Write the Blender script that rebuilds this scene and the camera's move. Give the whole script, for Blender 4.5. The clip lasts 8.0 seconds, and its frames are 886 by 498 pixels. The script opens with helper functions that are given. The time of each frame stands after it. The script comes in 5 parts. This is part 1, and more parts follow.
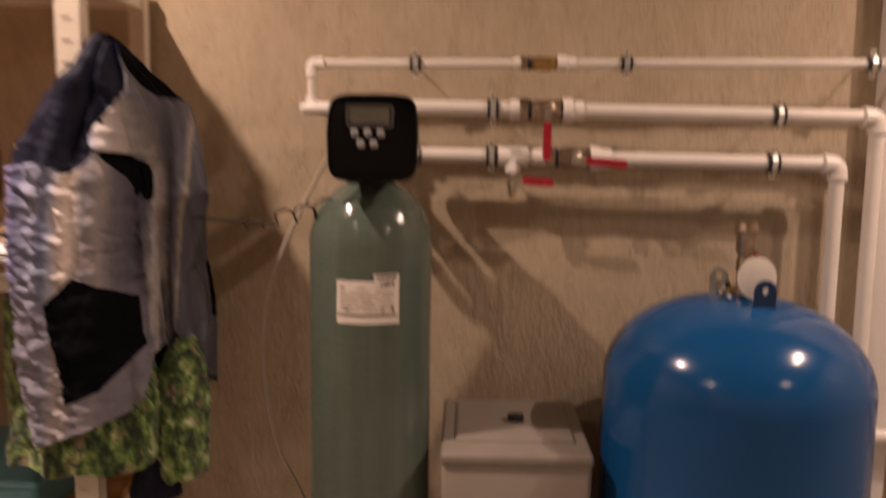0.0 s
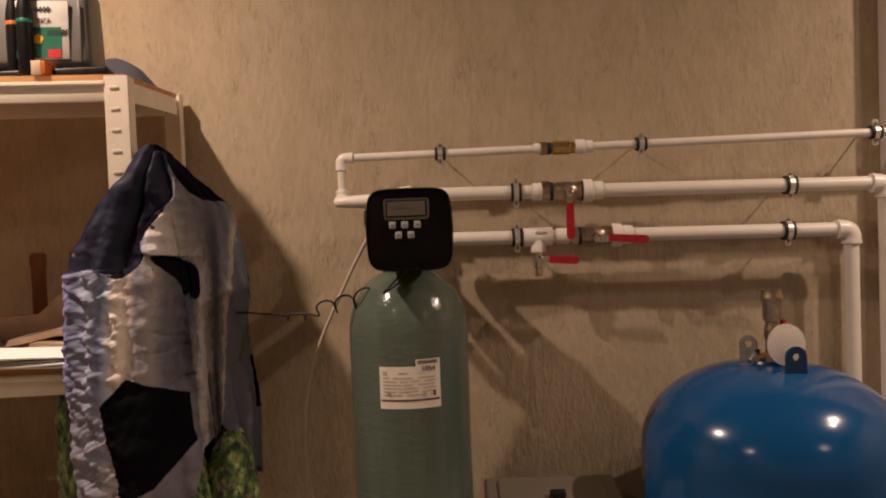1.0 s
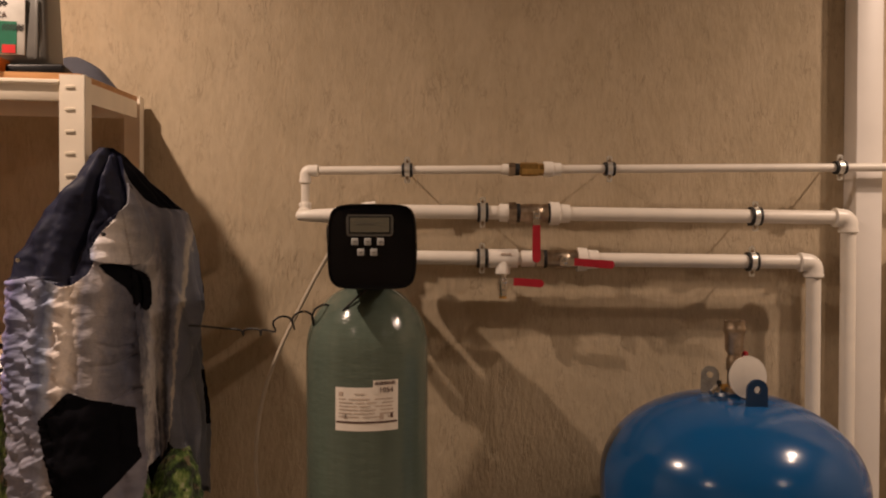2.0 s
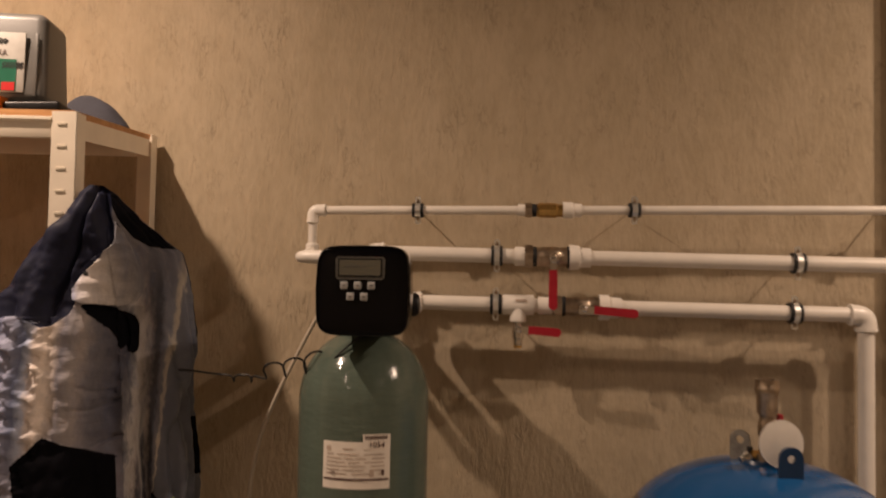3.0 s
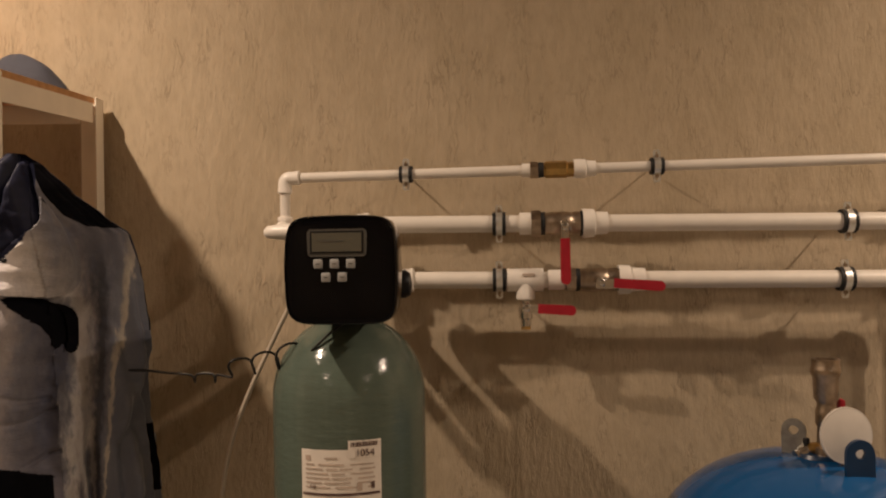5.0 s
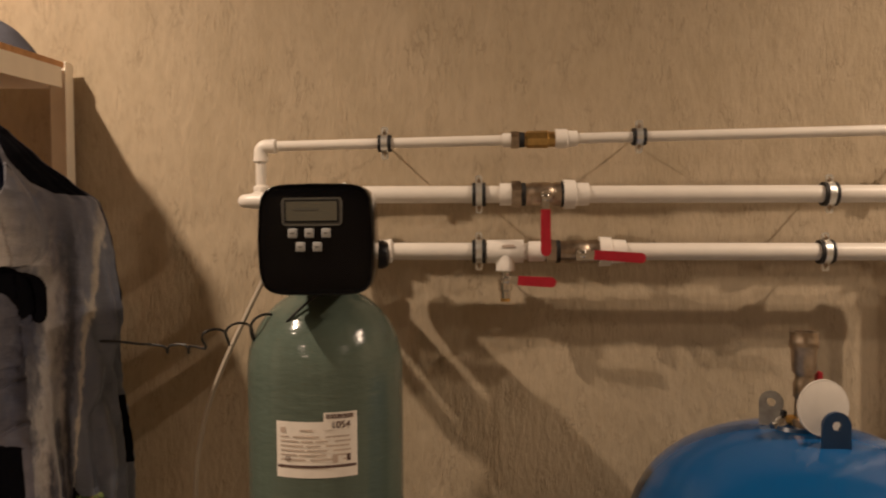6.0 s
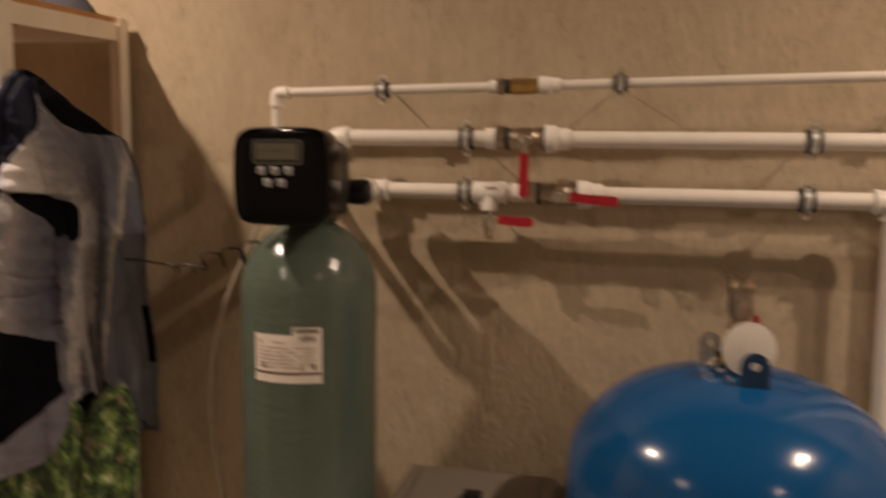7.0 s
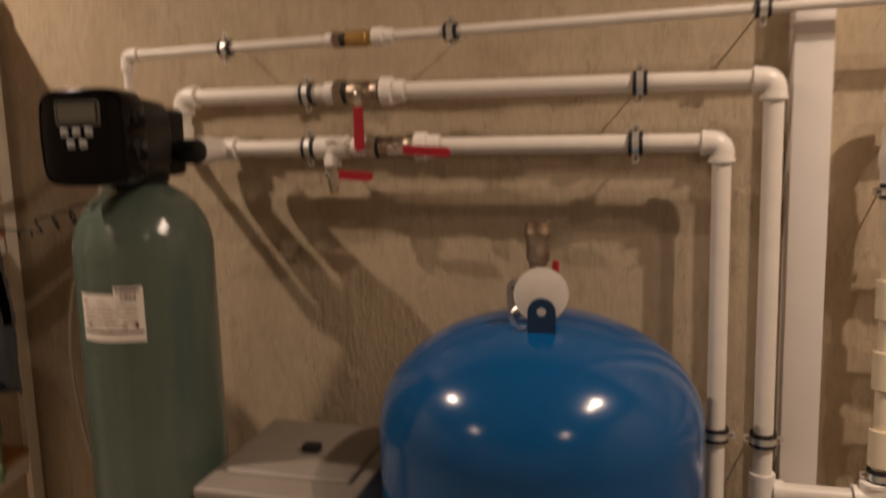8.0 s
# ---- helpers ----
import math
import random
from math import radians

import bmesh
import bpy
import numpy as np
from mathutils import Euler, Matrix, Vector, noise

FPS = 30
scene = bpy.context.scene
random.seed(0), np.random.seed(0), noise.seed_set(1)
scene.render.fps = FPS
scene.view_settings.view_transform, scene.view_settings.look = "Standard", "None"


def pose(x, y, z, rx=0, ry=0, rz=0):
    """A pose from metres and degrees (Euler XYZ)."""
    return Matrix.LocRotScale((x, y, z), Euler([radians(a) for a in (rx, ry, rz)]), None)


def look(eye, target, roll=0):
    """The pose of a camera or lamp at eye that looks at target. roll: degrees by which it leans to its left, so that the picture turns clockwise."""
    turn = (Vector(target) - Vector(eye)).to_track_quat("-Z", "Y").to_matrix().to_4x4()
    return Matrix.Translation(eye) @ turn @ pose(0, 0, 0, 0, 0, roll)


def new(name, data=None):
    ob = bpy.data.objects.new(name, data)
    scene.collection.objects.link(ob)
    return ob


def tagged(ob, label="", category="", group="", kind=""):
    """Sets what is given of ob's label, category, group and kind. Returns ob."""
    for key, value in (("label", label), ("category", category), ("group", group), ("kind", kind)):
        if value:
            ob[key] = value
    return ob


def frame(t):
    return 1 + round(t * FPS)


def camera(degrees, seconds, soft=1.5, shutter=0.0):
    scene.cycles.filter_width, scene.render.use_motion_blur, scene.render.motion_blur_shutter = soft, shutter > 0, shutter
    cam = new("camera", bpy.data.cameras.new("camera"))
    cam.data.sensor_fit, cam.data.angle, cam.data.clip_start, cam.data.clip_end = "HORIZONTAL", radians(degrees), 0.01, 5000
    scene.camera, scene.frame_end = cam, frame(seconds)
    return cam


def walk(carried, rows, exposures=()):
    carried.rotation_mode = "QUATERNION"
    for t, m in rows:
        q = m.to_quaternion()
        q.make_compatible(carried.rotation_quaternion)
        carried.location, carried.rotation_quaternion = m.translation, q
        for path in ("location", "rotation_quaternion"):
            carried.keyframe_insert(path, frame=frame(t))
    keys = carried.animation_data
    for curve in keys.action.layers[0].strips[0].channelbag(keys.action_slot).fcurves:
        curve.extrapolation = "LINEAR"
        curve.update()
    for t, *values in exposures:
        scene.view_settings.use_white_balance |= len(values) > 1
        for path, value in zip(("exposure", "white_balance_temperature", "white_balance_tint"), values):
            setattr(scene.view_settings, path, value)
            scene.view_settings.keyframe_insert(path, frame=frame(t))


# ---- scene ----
cam = camera(59.0, 8.0, 2.0, 0.5)
PATH = [
    (0, (-0.066, -1.898, 1.448), (-0.115, 0.087, 1.208), 0.8),
    (0.1, (-0.058, -1.938, 1.444), (-0.136, 0.055, 1.294), 1.1),
    (0.3, (-0.103, -1.943, 1.468), (-0.154, 0.054, 1.367), 0.8),
    (0.5, (-0.108, -1.95, 1.471), (-0.155, 0.048, 1.387), 0.0),
    (1, (-0.133, -1.958, 1.483), (-0.185, 0.04, 1.421), -2.1),
    (1.5, (-0.134, -1.954, 1.481), (-0.126, 0.045, 1.458), -0.4),
    (1.7, (-0.146, -1.944, 1.49), (-0.095, 0.055, 1.455), 0.2),
    (2.8, (-0.012, -1.847, 1.492), (-0.113, 0.149, 1.548), 0.6),
    (3, (0.01, -1.817, 1.498), (-0.139, 0.176, 1.577), 1.0),
    (3.2, (0.003, -1.763, 1.513), (-0.165, 0.227, 1.618), 1.2),
    (3.5, (-0.019, -1.718, 1.525), (-0.221, 0.267, 1.674), 0.7),
    (3.7, (-0.058, -1.666, 1.530), (-0.230, 0.320, 1.692), 0.2),
    (4, (-0.057, -1.608, 1.518), (-0.215, 0.381, 1.646), -0.6),
    (4.2, (-0.056, -1.598, 1.510), (-0.194, 0.394, 1.620), -0.9),
    (4.5, (-0.022, -1.584, 1.517), (-0.156, 0.411, 1.571), -1.0),
    (4.7, (-0.004, -1.583, 1.508), (-0.142, 0.412, 1.546), -0.9),
    (5.8, (-0.007, -1.559, 1.488), (-0.127, 0.437, 1.44), -0.6),
    (6, (0.003, -1.556, 1.49), (-0.094, 0.441, 1.438), -0.6),
    (6.2, (0.015, -1.537, 1.479), (-0.050, 0.462, 1.436), -1.0),
    (6.4, (0.056, -1.531, 1.481), (0.025, 0.468, 1.436), -1.1),
    (6.5, (0.087, -1.547, 1.487), (0.067, 0.452, 1.44), -0.7),
    (6.6, (0.116, -1.555, 1.478), (0.076, 0.445, 1.449), -0.4),
    (6.7, (0.165, -1.585, 1.469), (-0.014, 0.407, 1.450), 0.2),
    (6.8, (0.216, -1.605, 1.475), (-0.106, 0.368, 1.425), 0.5),
    (6.9, (0.278, -1.634, 1.482), (-0.177, 0.310, 1.362), 0.2),
    (7, (0.328, -1.637, 1.486), (-0.131, 0.3, 1.29), 0.5),
    (7.1, (0.382, -1.638, 1.464), (0.019, 0.318, 1.256), -0.4),
    (7.2, (0.442, -1.624, 1.457), (0.159, 0.345, 1.252), -2.8),
    (7.3, (0.501, -1.622, 1.451), (0.264, 0.354, 1.254), -4.5),
    (7.4, (0.538, -1.612, 1.444), (0.343, 0.37, 1.256), -5.4),
    (7.5, (0.572, -1.606, 1.451), (0.437, 0.383, 1.281), -4.6),
    (7.6, (0.594, -1.595, 1.452), (0.43, 0.395, 1.337), -3.8),
    (7.7, (0.633, -1.593, 1.453), (0.253, 0.368, 1.354), -3.7),
    (7.8, (0.666, -1.557, 1.447), (0.175, 0.377, 1.309), -3.0),
    (7.9, (0.692, -1.568, 1.463), (0.174, 0.352, 1.251), -2.8),
    (8, (0.695, -1.546, 1.462), (0.164, 0.361, 1.177), -1.6),
]
walk(cam, [(t, look(eye, target, roll)) for t, eye, target, roll in PATH], [(0, 0.10, 6250, 22), (0.3, -0.04, 6280, 19), (0.5, -0.09, 6300, 18), (1, -0.27, 6280, 14), (1.5, -0.28, 6350, 13), (3, -0.29, 6450, 12), (4.5, -0.24, 6320, 8), (6, -0.02, 6300, 6), (6.5, -0.04, 6280, 7), (7, -0.15, 6230, 9), (7.5, -0.03, 6200, 10), (8, -0.22, 6150, 10)])

# ---- world and lamps ----
WARM = (1.0, 0.735, 0.545)
world = bpy.data.worlds.new("world")
scene.world = world
world.use_nodes = True
world.node_tree.nodes["Background"].inputs[0].default_value = (0.02, 0.015, 0.01, 1)
LAMPS = [(-1.24, -0.80, 2.66, 33.0), (1.669, -0.767, 2.70, 26.0), (1.647, -1.004, 2.70, 8.5), (-1.36, -2.65, 2.70, 8.5), (1.67, -2.54, 2.70, 5.0)]
for lx, ly, lz, watt in LAMPS:  # round ceiling downlights
    data = bpy.data.lights.new("lamp_light", "AREA")
    data.shape, data.size, data.spread = "DISK", 0.05, radians(166)
    data.energy, data.color = watt, WARM
    new("lamp_light", data).matrix_world = pose(lx, ly, lz)


# ---- materials ----
def material(name, colour, rough=0.5, metal=0.0, vary=0.15, scale=40.0, bump=0.0, bump_scale=200.0, coat=0.0, spec=0.5, fine=None):
    """A surface with two scales of colour variation and fine relief."""
    m = bpy.data.materials.new(name)
    m.use_nodes = True
    n, l = m.node_tree.nodes, m.node_tree.links
    p = n["Principled BSDF"]
    p.inputs["Roughness"].default_value, p.inputs["Metallic"].default_value = rough, metal
    p.inputs["Coat Weight"].default_value, p.inputs["Specular IOR Level"].default_value = coat, spec
    co = n.new("ShaderNodeTexCoord")
    big, small = n.new("ShaderNodeTexNoise"), n.new("ShaderNodeTexNoise")
    big.inputs["Scale"].default_value, small.inputs["Scale"].default_value = scale * 0.15, scale
    big.inputs["Detail"].default_value, small.inputs["Detail"].default_value = 4, 4
    add = n.new("ShaderNodeMath")
    add.operation = "ADD"
    for k, t in enumerate((big, small)):
        l.new(co.outputs["Object"], t.inputs["Vector"])
        l.new(t.outputs["Fac"], add.inputs[k])
    span = n.new("ShaderNodeMapRange")
    span.inputs["From Min"].default_value, span.inputs["From Max"].default_value = 0.7, 1.3
    l.new(add.outputs[0], span.inputs["Value"])
    mix = n.new("ShaderNodeMix")
    mix.data_type = "RGBA"
    mix.inputs["A"].default_value = (*[c * (1 - vary) for c in colour], 1)
    mix.inputs["B"].default_value = (*[min(1, c * (1 + vary)) for c in colour], 1)
    l.new(span.outputs[0], mix.inputs["Factor"])
    l.new(mix.outputs["Result"], p.inputs["Base Color"])
    rr = n.new("ShaderNodeMapRange")
    rr.inputs["To Min"].default_value, rr.inputs["To Max"].default_value = max(0.02, rough * 0.8), min(1, rough * 1.2)
    l.new(small.outputs["Fac"], rr.inputs["Value"])
    l.new(rr.outputs[0], p.inputs["Roughness"])
    if bump:
        b, t = n.new("ShaderNodeBump"), n.new("ShaderNodeTexNoise")
        t.inputs["Scale"].default_value, t.inputs["Detail"].default_value = bump_scale, 3
        b.inputs["Strength"].default_value, b.inputs["Distance"].default_value = bump, 0.002
        l.new(co.outputs["Object"], t.inputs["Vector"])
        l.new(t.outputs["Fac"], b.inputs["Height"])
        l.new(b.outputs[0], p.inputs["Normal"])
    return m


def stretched(n, l, scale, detail=3.0, rough=0.5):
    """A noise over object coordinates with its own scale on each axis."""
    co, mp, t = n.new("ShaderNodeTexCoord"), n.new("ShaderNodeMapping"), n.new("ShaderNodeTexNoise")
    mp.inputs["Scale"].default_value = scale
    t.inputs["Scale"].default_value, t.inputs["Detail"].default_value, t.inputs["Roughness"].default_value = 1.0, detail, rough
    l.new(co.outputs["Object"], mp.inputs["Vector"])
    l.new(mp.outputs[0], t.inputs["Vector"])
    return t


def ramp(n, l, source, stops):
    r = n.new("ShaderNodeValToRGB")
    e = r.color_ramp.elements
    while len(e) < len(stops):
        e.new(0.5)
    for k, (at, c) in enumerate(stops):
        e[k].position, e[k].color = at, (*c, 1) if isinstance(c, tuple) else (c, c, c, 1)
    l.new(source, r.inputs["Fac"])
    return r


def blend(n, l, fac, a, b, mode="MIX"):
    x = n.new("ShaderNodeMix")
    x.data_type, x.blend_type = "RGBA", mode
    for socket, v in ((x.inputs["Factor"], fac), (x.inputs["A"], a), (x.inputs["B"], b)):
        if isinstance(v, bpy.types.NodeSocket):
            l.new(v, socket)
        else:
            socket.default_value = v if isinstance(v, (int, float)) else (*v, 1)
    return x.outputs["Result"]


def plaster(name, light, dark, grooves=1.0):
    """Rough dragged plaster: grainy, with short upright worm-like grooves."""
    m = bpy.data.materials.new(name)
    m.use_nodes = True
    n, l = m.node_tree.nodes, m.node_tree.links
    p = n["Principled BSDF"]
    p.inputs["Roughness"].default_value, p.inputs["Specular IOR Level"].default_value = 0.85, 0.25
    broad = stretched(n, l, (1.6, 1.6, 1.1), 5, 0.6)
    blotch = stretched(n, l, (11, 11, 6), 4, 0.6)
    drag = stretched(n, l, (64, 64, 24), 4, 0.62)
    worm = stretched(n, l, (125, 125, 30), 2, 0.45)
    where = stretched(n, l, (7, 7, 6), 4, 0.65)
    pick = stretched(n, l, (34, 34, 15), 2, 0.5)
    grain = stretched(n, l, (420, 420, 330), 2, 0.5)
    worm_mask = ramp(n, l, worm.outputs["Fac"], [(0.445, 0.0), (0.49, 1.0), (0.51, 1.0), (0.555, 0.0)])
    where_mask = ramp(n, l, where.outputs["Fac"], [(0.38, 0.25), (0.62, 1.0)])
    pick_mask = ramp(n, l, pick.outputs["Fac"], [(0.46, 0.0), (0.62, 1.0)])
    half = n.new("ShaderNodeMath")
    half.operation = "MULTIPLY"
    l.new(worm_mask.outputs[0], half.inputs[0])
    l.new(pick_mask.outputs[0], half.inputs[1])
    cut = n.new("ShaderNodeMath")
    cut.operation = "MULTIPLY"
    l.new(half.outputs[0], cut.inputs[0])
    l.new(where_mask.outputs[0], cut.inputs[1])
    base = blend(n, l, ramp(n, l, broad.outputs["Fac"], [(0.3, 0.0), (0.7, 1.0)]).outputs[0], light, dark)
    base = blend(n, l, ramp(n, l, blotch.outputs["Fac"], [(0.42, 0.0), (0.72, 0.45)]).outputs[0], base, (dark[0] * 0.80, dark[1] * 0.79, dark[2] * 0.72))
    base = blend(n, l, ramp(n, l, drag.outputs["Fac"], [(0.40, 0.0), (0.75, 0.32)]).outputs[0], base, tuple(c * 0.70 for c in dark))
    base = blend(n, l, cut.outputs[0], base, tuple(c * 0.78 for c in dark))
    l.new(base, p.inputs["Base Color"])
    height = n.new("ShaderNodeMath")
    height.operation = "MULTIPLY_ADD"
    height.inputs[1].default_value = -0.38 * grooves
    l.new(cut.outputs[0], height.inputs[0])
    h2 = n.new("ShaderNodeMath")
    h2.operation = "MULTIPLY_ADD"
    h2.inputs[1].default_value = 0.30
    l.new(grain.outputs["Fac"], h2.inputs[0])
    l.new(ramp(n, l, drag.outputs["Fac"], [(0.3, 0.75), (0.7, 0.0)]).outputs[0], h2.inputs[2])
    l.new(h2.outputs[0], height.inputs[2])
    b = n.new("ShaderNodeBump")
    b.inputs["Strength"].default_value, b.inputs["Distance"].default_value = 1.0, 0.0020
    l.new(height.outputs[0], b.inputs["Height"])
    l.new(b.outputs[0], p.inputs["Normal"])
    return m


def camouflage(name):
    """Fuzzy leaf-pattern fabric in greens with tan and dark flecks."""
    m = bpy.data.materials.new(name)
    m.use_nodes = True
    n, l = m.node_tree.nodes, m.node_tree.links
    p = n["Principled BSDF"]
    p.inputs["Roughness"].default_value, p.inputs["Sheen Weight"].default_value = 0.9, 0.3
    a, b, c = stretched(n, l, (45, 45, 26), 4, 0.6), stretched(n, l, (30, 30, 20), 3, 0.6), stretched(n, l, (70, 70, 45), 2, 0.5)
    col = ramp(n, l, a.outputs["Fac"], [(0.38, (0.012, 0.022, 0.008)), (0.46, (0.04, 0.08, 0.018)), (0.54, (0.11, 0.19, 0.04)), (0.61, (0.24, 0.33, 0.10)), (0.68, (0.46, 0.48, 0.30))]).outputs[0]
    col = blend(n, l, ramp(n, l, b.outputs["Fac"], [(0.58, 0.0), (0.64, 0.8)]).outputs[0], col, (0.22, 0.16, 0.10))
    col = blend(n, l, ramp(n, l, c.outputs["Fac"], [(0.62, 0.0), (0.66, 0.9)]).outputs[0], col, (0.012, 0.02, 0.01))
    l.new(col, p.inputs["Base Color"])
    bp = n.new("ShaderNodeBump")
    bp.inputs["Strength"].default_value, bp.inputs["Distance"].default_value = 0.9, 0.004
    l.new(c.outputs["Fac"], bp.inputs["Height"])
    l.new(bp.outputs[0], p.inputs["Normal"])
    return m


def striped_fabric(name, left, right, fade, stops):
    """Quilted vest cloth, coloured in soft upright stripes of dye and painted fold shade between two leaning lines (x
    at 1.38 m up, run per metre); fade: two heights between which another colour takes over, how far, and its colour.
    """
    m = bpy.data.materials.new(name)
    m.use_nodes = True
    n, l = m.node_tree.nodes, m.node_tree.links
    p = n["Principled BSDF"]
    p.inputs["Roughness"].default_value, p.inputs["Sheen Weight"].default_value = 0.62, 0.2
    co, sep = n.new("ShaderNodeTexCoord"), n.new("ShaderNodeSeparateXYZ")
    l.new(co.outputs["Object"], sep.inputs[0])
    wob, fray = stretched(n, l, (7, 7, 5), 3, 0.5), stretched(n, l, (90, 90, 50), 3, 0.6)

    def sums(at, terms):
        for source, k in terms:
            a = n.new("ShaderNodeMath")
            a.operation, a.inputs[1].default_value = "MULTIPLY_ADD", k
            l.new(source, a.inputs[0])
            if isinstance(at, float):
                a.inputs[2].default_value = at
            else:
                l.new(at, a.inputs[2])
            at = a.outputs[0]
        return at

    z = sep.outputs["Z"]
    top = sums(-left[0] - left[1] * 1.38 - 0.021, ((sep.outputs["X"], 1.0), (z, left[1]), (wob.outputs["Fac"], 0.026), (fray.outputs["Fac"], 0.016)))
    wide = sums(right[0] - left[0] + (right[1] - left[1]) * 1.38, ((z, left[1] - right[1]),))
    span = n.new("ShaderNodeMath")
    span.operation = "DIVIDE"
    l.new(top, span.inputs[0])
    l.new(wide, span.inputs[1])
    col = ramp(n, l, span.outputs[0], stops).outputs[0]
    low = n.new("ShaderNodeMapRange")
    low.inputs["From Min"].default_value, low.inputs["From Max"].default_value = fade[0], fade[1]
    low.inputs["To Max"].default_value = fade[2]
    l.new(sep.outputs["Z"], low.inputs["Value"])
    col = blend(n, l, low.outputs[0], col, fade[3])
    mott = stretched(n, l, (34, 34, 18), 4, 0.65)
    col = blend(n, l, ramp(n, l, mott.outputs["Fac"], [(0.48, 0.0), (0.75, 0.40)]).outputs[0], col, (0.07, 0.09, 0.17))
    l.new(col, p.inputs["Base Color"])
    w = stretched(n, l, (55, 55, 150), 3, 0.62)
    bp = n.new("ShaderNodeBump")
    bp.inputs["Strength"].default_value, bp.inputs["Distance"].default_value = 0.5, 0.004
    l.new(w.outputs["Fac"], bp.inputs["Height"])
    l.new(bp.outputs[0], p.inputs["Normal"])
    return m


def fibreglass(name, colour):
    """Resin-coated wound fibreglass: level waves round the vessel, clouds in the dye, upright reflections painted as
    faint streaks.
    """
    m = bpy.data.materials.new(name)
    m.use_nodes = True
    n, l = m.node_tree.nodes, m.node_tree.links
    p = n["Principled BSDF"]
    p.inputs["Roughness"].default_value, p.inputs["Coat Weight"].default_value, p.inputs["Coat Roughness"].default_value = 0.14, 0.0, 0.12
    cloud, reflection_band, fibre = stretched(n, l, (5, 5, 3), 4, 0.6), stretched(n, l, (26, 26, 1.5), 3, 0.55), stretched(n, l, (40, 40, 260), 3, 0.6)
    base = blend(n, l, ramp(n, l, cloud.outputs["Fac"], [(0.3, 0.0), (0.7, 1.0)]).outputs[0], tuple(c * 0.84 for c in colour), tuple(c * 1.14 for c in colour))
    # darker upright bands paint reflections into the colour
    base = blend(n, l, ramp(n, l, reflection_band.outputs["Fac"], [(0.45, 0.0), (0.75, 0.5)]).outputs[0], base, tuple(c * 0.70 for c in colour))
    base = blend(n, l, ramp(n, l, fibre.outputs["Fac"], [(0.50, 0.0), (0.75, 0.16)]).outputs[0], base, tuple(c * 1.35 for c in colour))
    l.new(base, p.inputs["Base Color"])
    wave = stretched(n, l, (26, 26, 75), 3, 0.55)
    b = n.new("ShaderNodeBump")
    b.inputs["Strength"].default_value, b.inputs["Distance"].default_value = 1.0, 0.0016
    l.new(wave.outputs["Fac"], b.inputs["Height"])
    l.new(b.outputs[0], p.inputs["Normal"])
    l.new(b.outputs[0], p.inputs["Coat Normal"])
    return m


def wood(name, light, dark):
    m = bpy.data.materials.new(name)
    m.use_nodes = True
    n, l = m.node_tree.nodes, m.node_tree.links
    p = n["Principled BSDF"]
    p.inputs["Roughness"].default_value = 0.6
    g = stretched(n, l, (6, 60, 60), 5, 0.6)
    l.new(ramp(n, l, g.outputs["Fac"], [(0.3, dark), (0.7, light)]).outputs[0], p.inputs["Base Color"])
    return m


M_WALL = plaster("dragged_plaster", (0.525, 0.428, 0.302), (0.445, 0.358, 0.245))
M_SIDE = plaster("side_plaster", (0.50, 0.43, 0.33), (0.43, 0.36, 0.27), 0.5)
M_CEIL = material("unseen_ceiling_grey", (0.36, 0.34, 0.31), 0.8, vary=0.04, scale=20, bump=0.2)
M_FLOOR = material("unseen_floor_grey", (0.36, 0.34, 0.31), 0.75, vary=0.18, scale=30, bump=0.4, bump_scale=120)
M_PIPE = material("white_plastic", (0.77, 0.72, 0.645), 0.38, vary=0.05, scale=30, bump=0.05, bump_scale=90)
M_FIT = material("fitting_plastic", (0.82, 0.775, 0.705), 0.34, vary=0.04, scale=50, bump=0.05)
M_CREAM = material("cream_plastic", (0.76, 0.66, 0.48), 0.4, vary=0.06, scale=30)
M_TRUNK = material("trunking_plastic", (0.80, 0.76, 0.72), 0.45, vary=0.04, scale=12)
M_BRASS = material("brass", (0.62, 0.40, 0.14), 0.32, 1.0, 0.25, 90, 0.1)
M_NICKEL = material("dull_nickel", (0.42, 0.34, 0.26), 0.36, 1.0, 0.35, 80, 0.15)
M_CHROME = material("chrome", (0.72, 0.70, 0.67), 0.18, 1.0, 0.08, 60)
M_DULLZINC = material("dull_zinc", (0.40, 0.39, 0.36), 0.45, 0.8, 0.25, 90, 0.1)
M_ZINC = material("zinc", (0.86, 0.86, 0.82), 0.36, 0.9, 0.12, 90, 0.1)
M_RUBBER = material("black_rubber", (0.012, 0.012, 0.013), 0.6, vary=0.3, scale=80)
M_RED = material("red_grip", (0.34, 0.009, 0.022), 0.42, vary=0.15, scale=60, bump=0.1)
M_BLACK = material("gloss_black", (0.003, 0.003, 0.004), 0.07, vary=0.3, scale=30, spec=0.2)
M_BODY = material("satin_black", (0.006, 0.006, 0.007), 0.4, vary=0.3, scale=50, spec=0.25)
M_DIAL = material("grey_beige_dial", (0.66, 0.62, 0.56), 0.5, vary=0.06, scale=40)
M_LCD = material("lcd", (0.115, 0.11, 0.085), 0.18, vary=0.05, scale=15)
M_BEZEL = material("lcd_bezel", (0.085, 0.082, 0.072), 0.4, vary=0.1)
M_BUTTON = material("grey_button", (0.36, 0.36, 0.35), 0.5, vary=0.08)
M_GREEN = fibreglass("green_fibreglass", (0.102, 0.134, 0.108))
M_BLUE = material("blue_enamel", (0.004, 0.072, 0.225), 0.17, vary=0.05, scale=6, bump=0.015, bump_scale=60, coat=0.15, spec=0.4)
M_LABEL = material("paper_label", (0.82, 0.76, 0.68), 0.6, vary=0.05, scale=60)
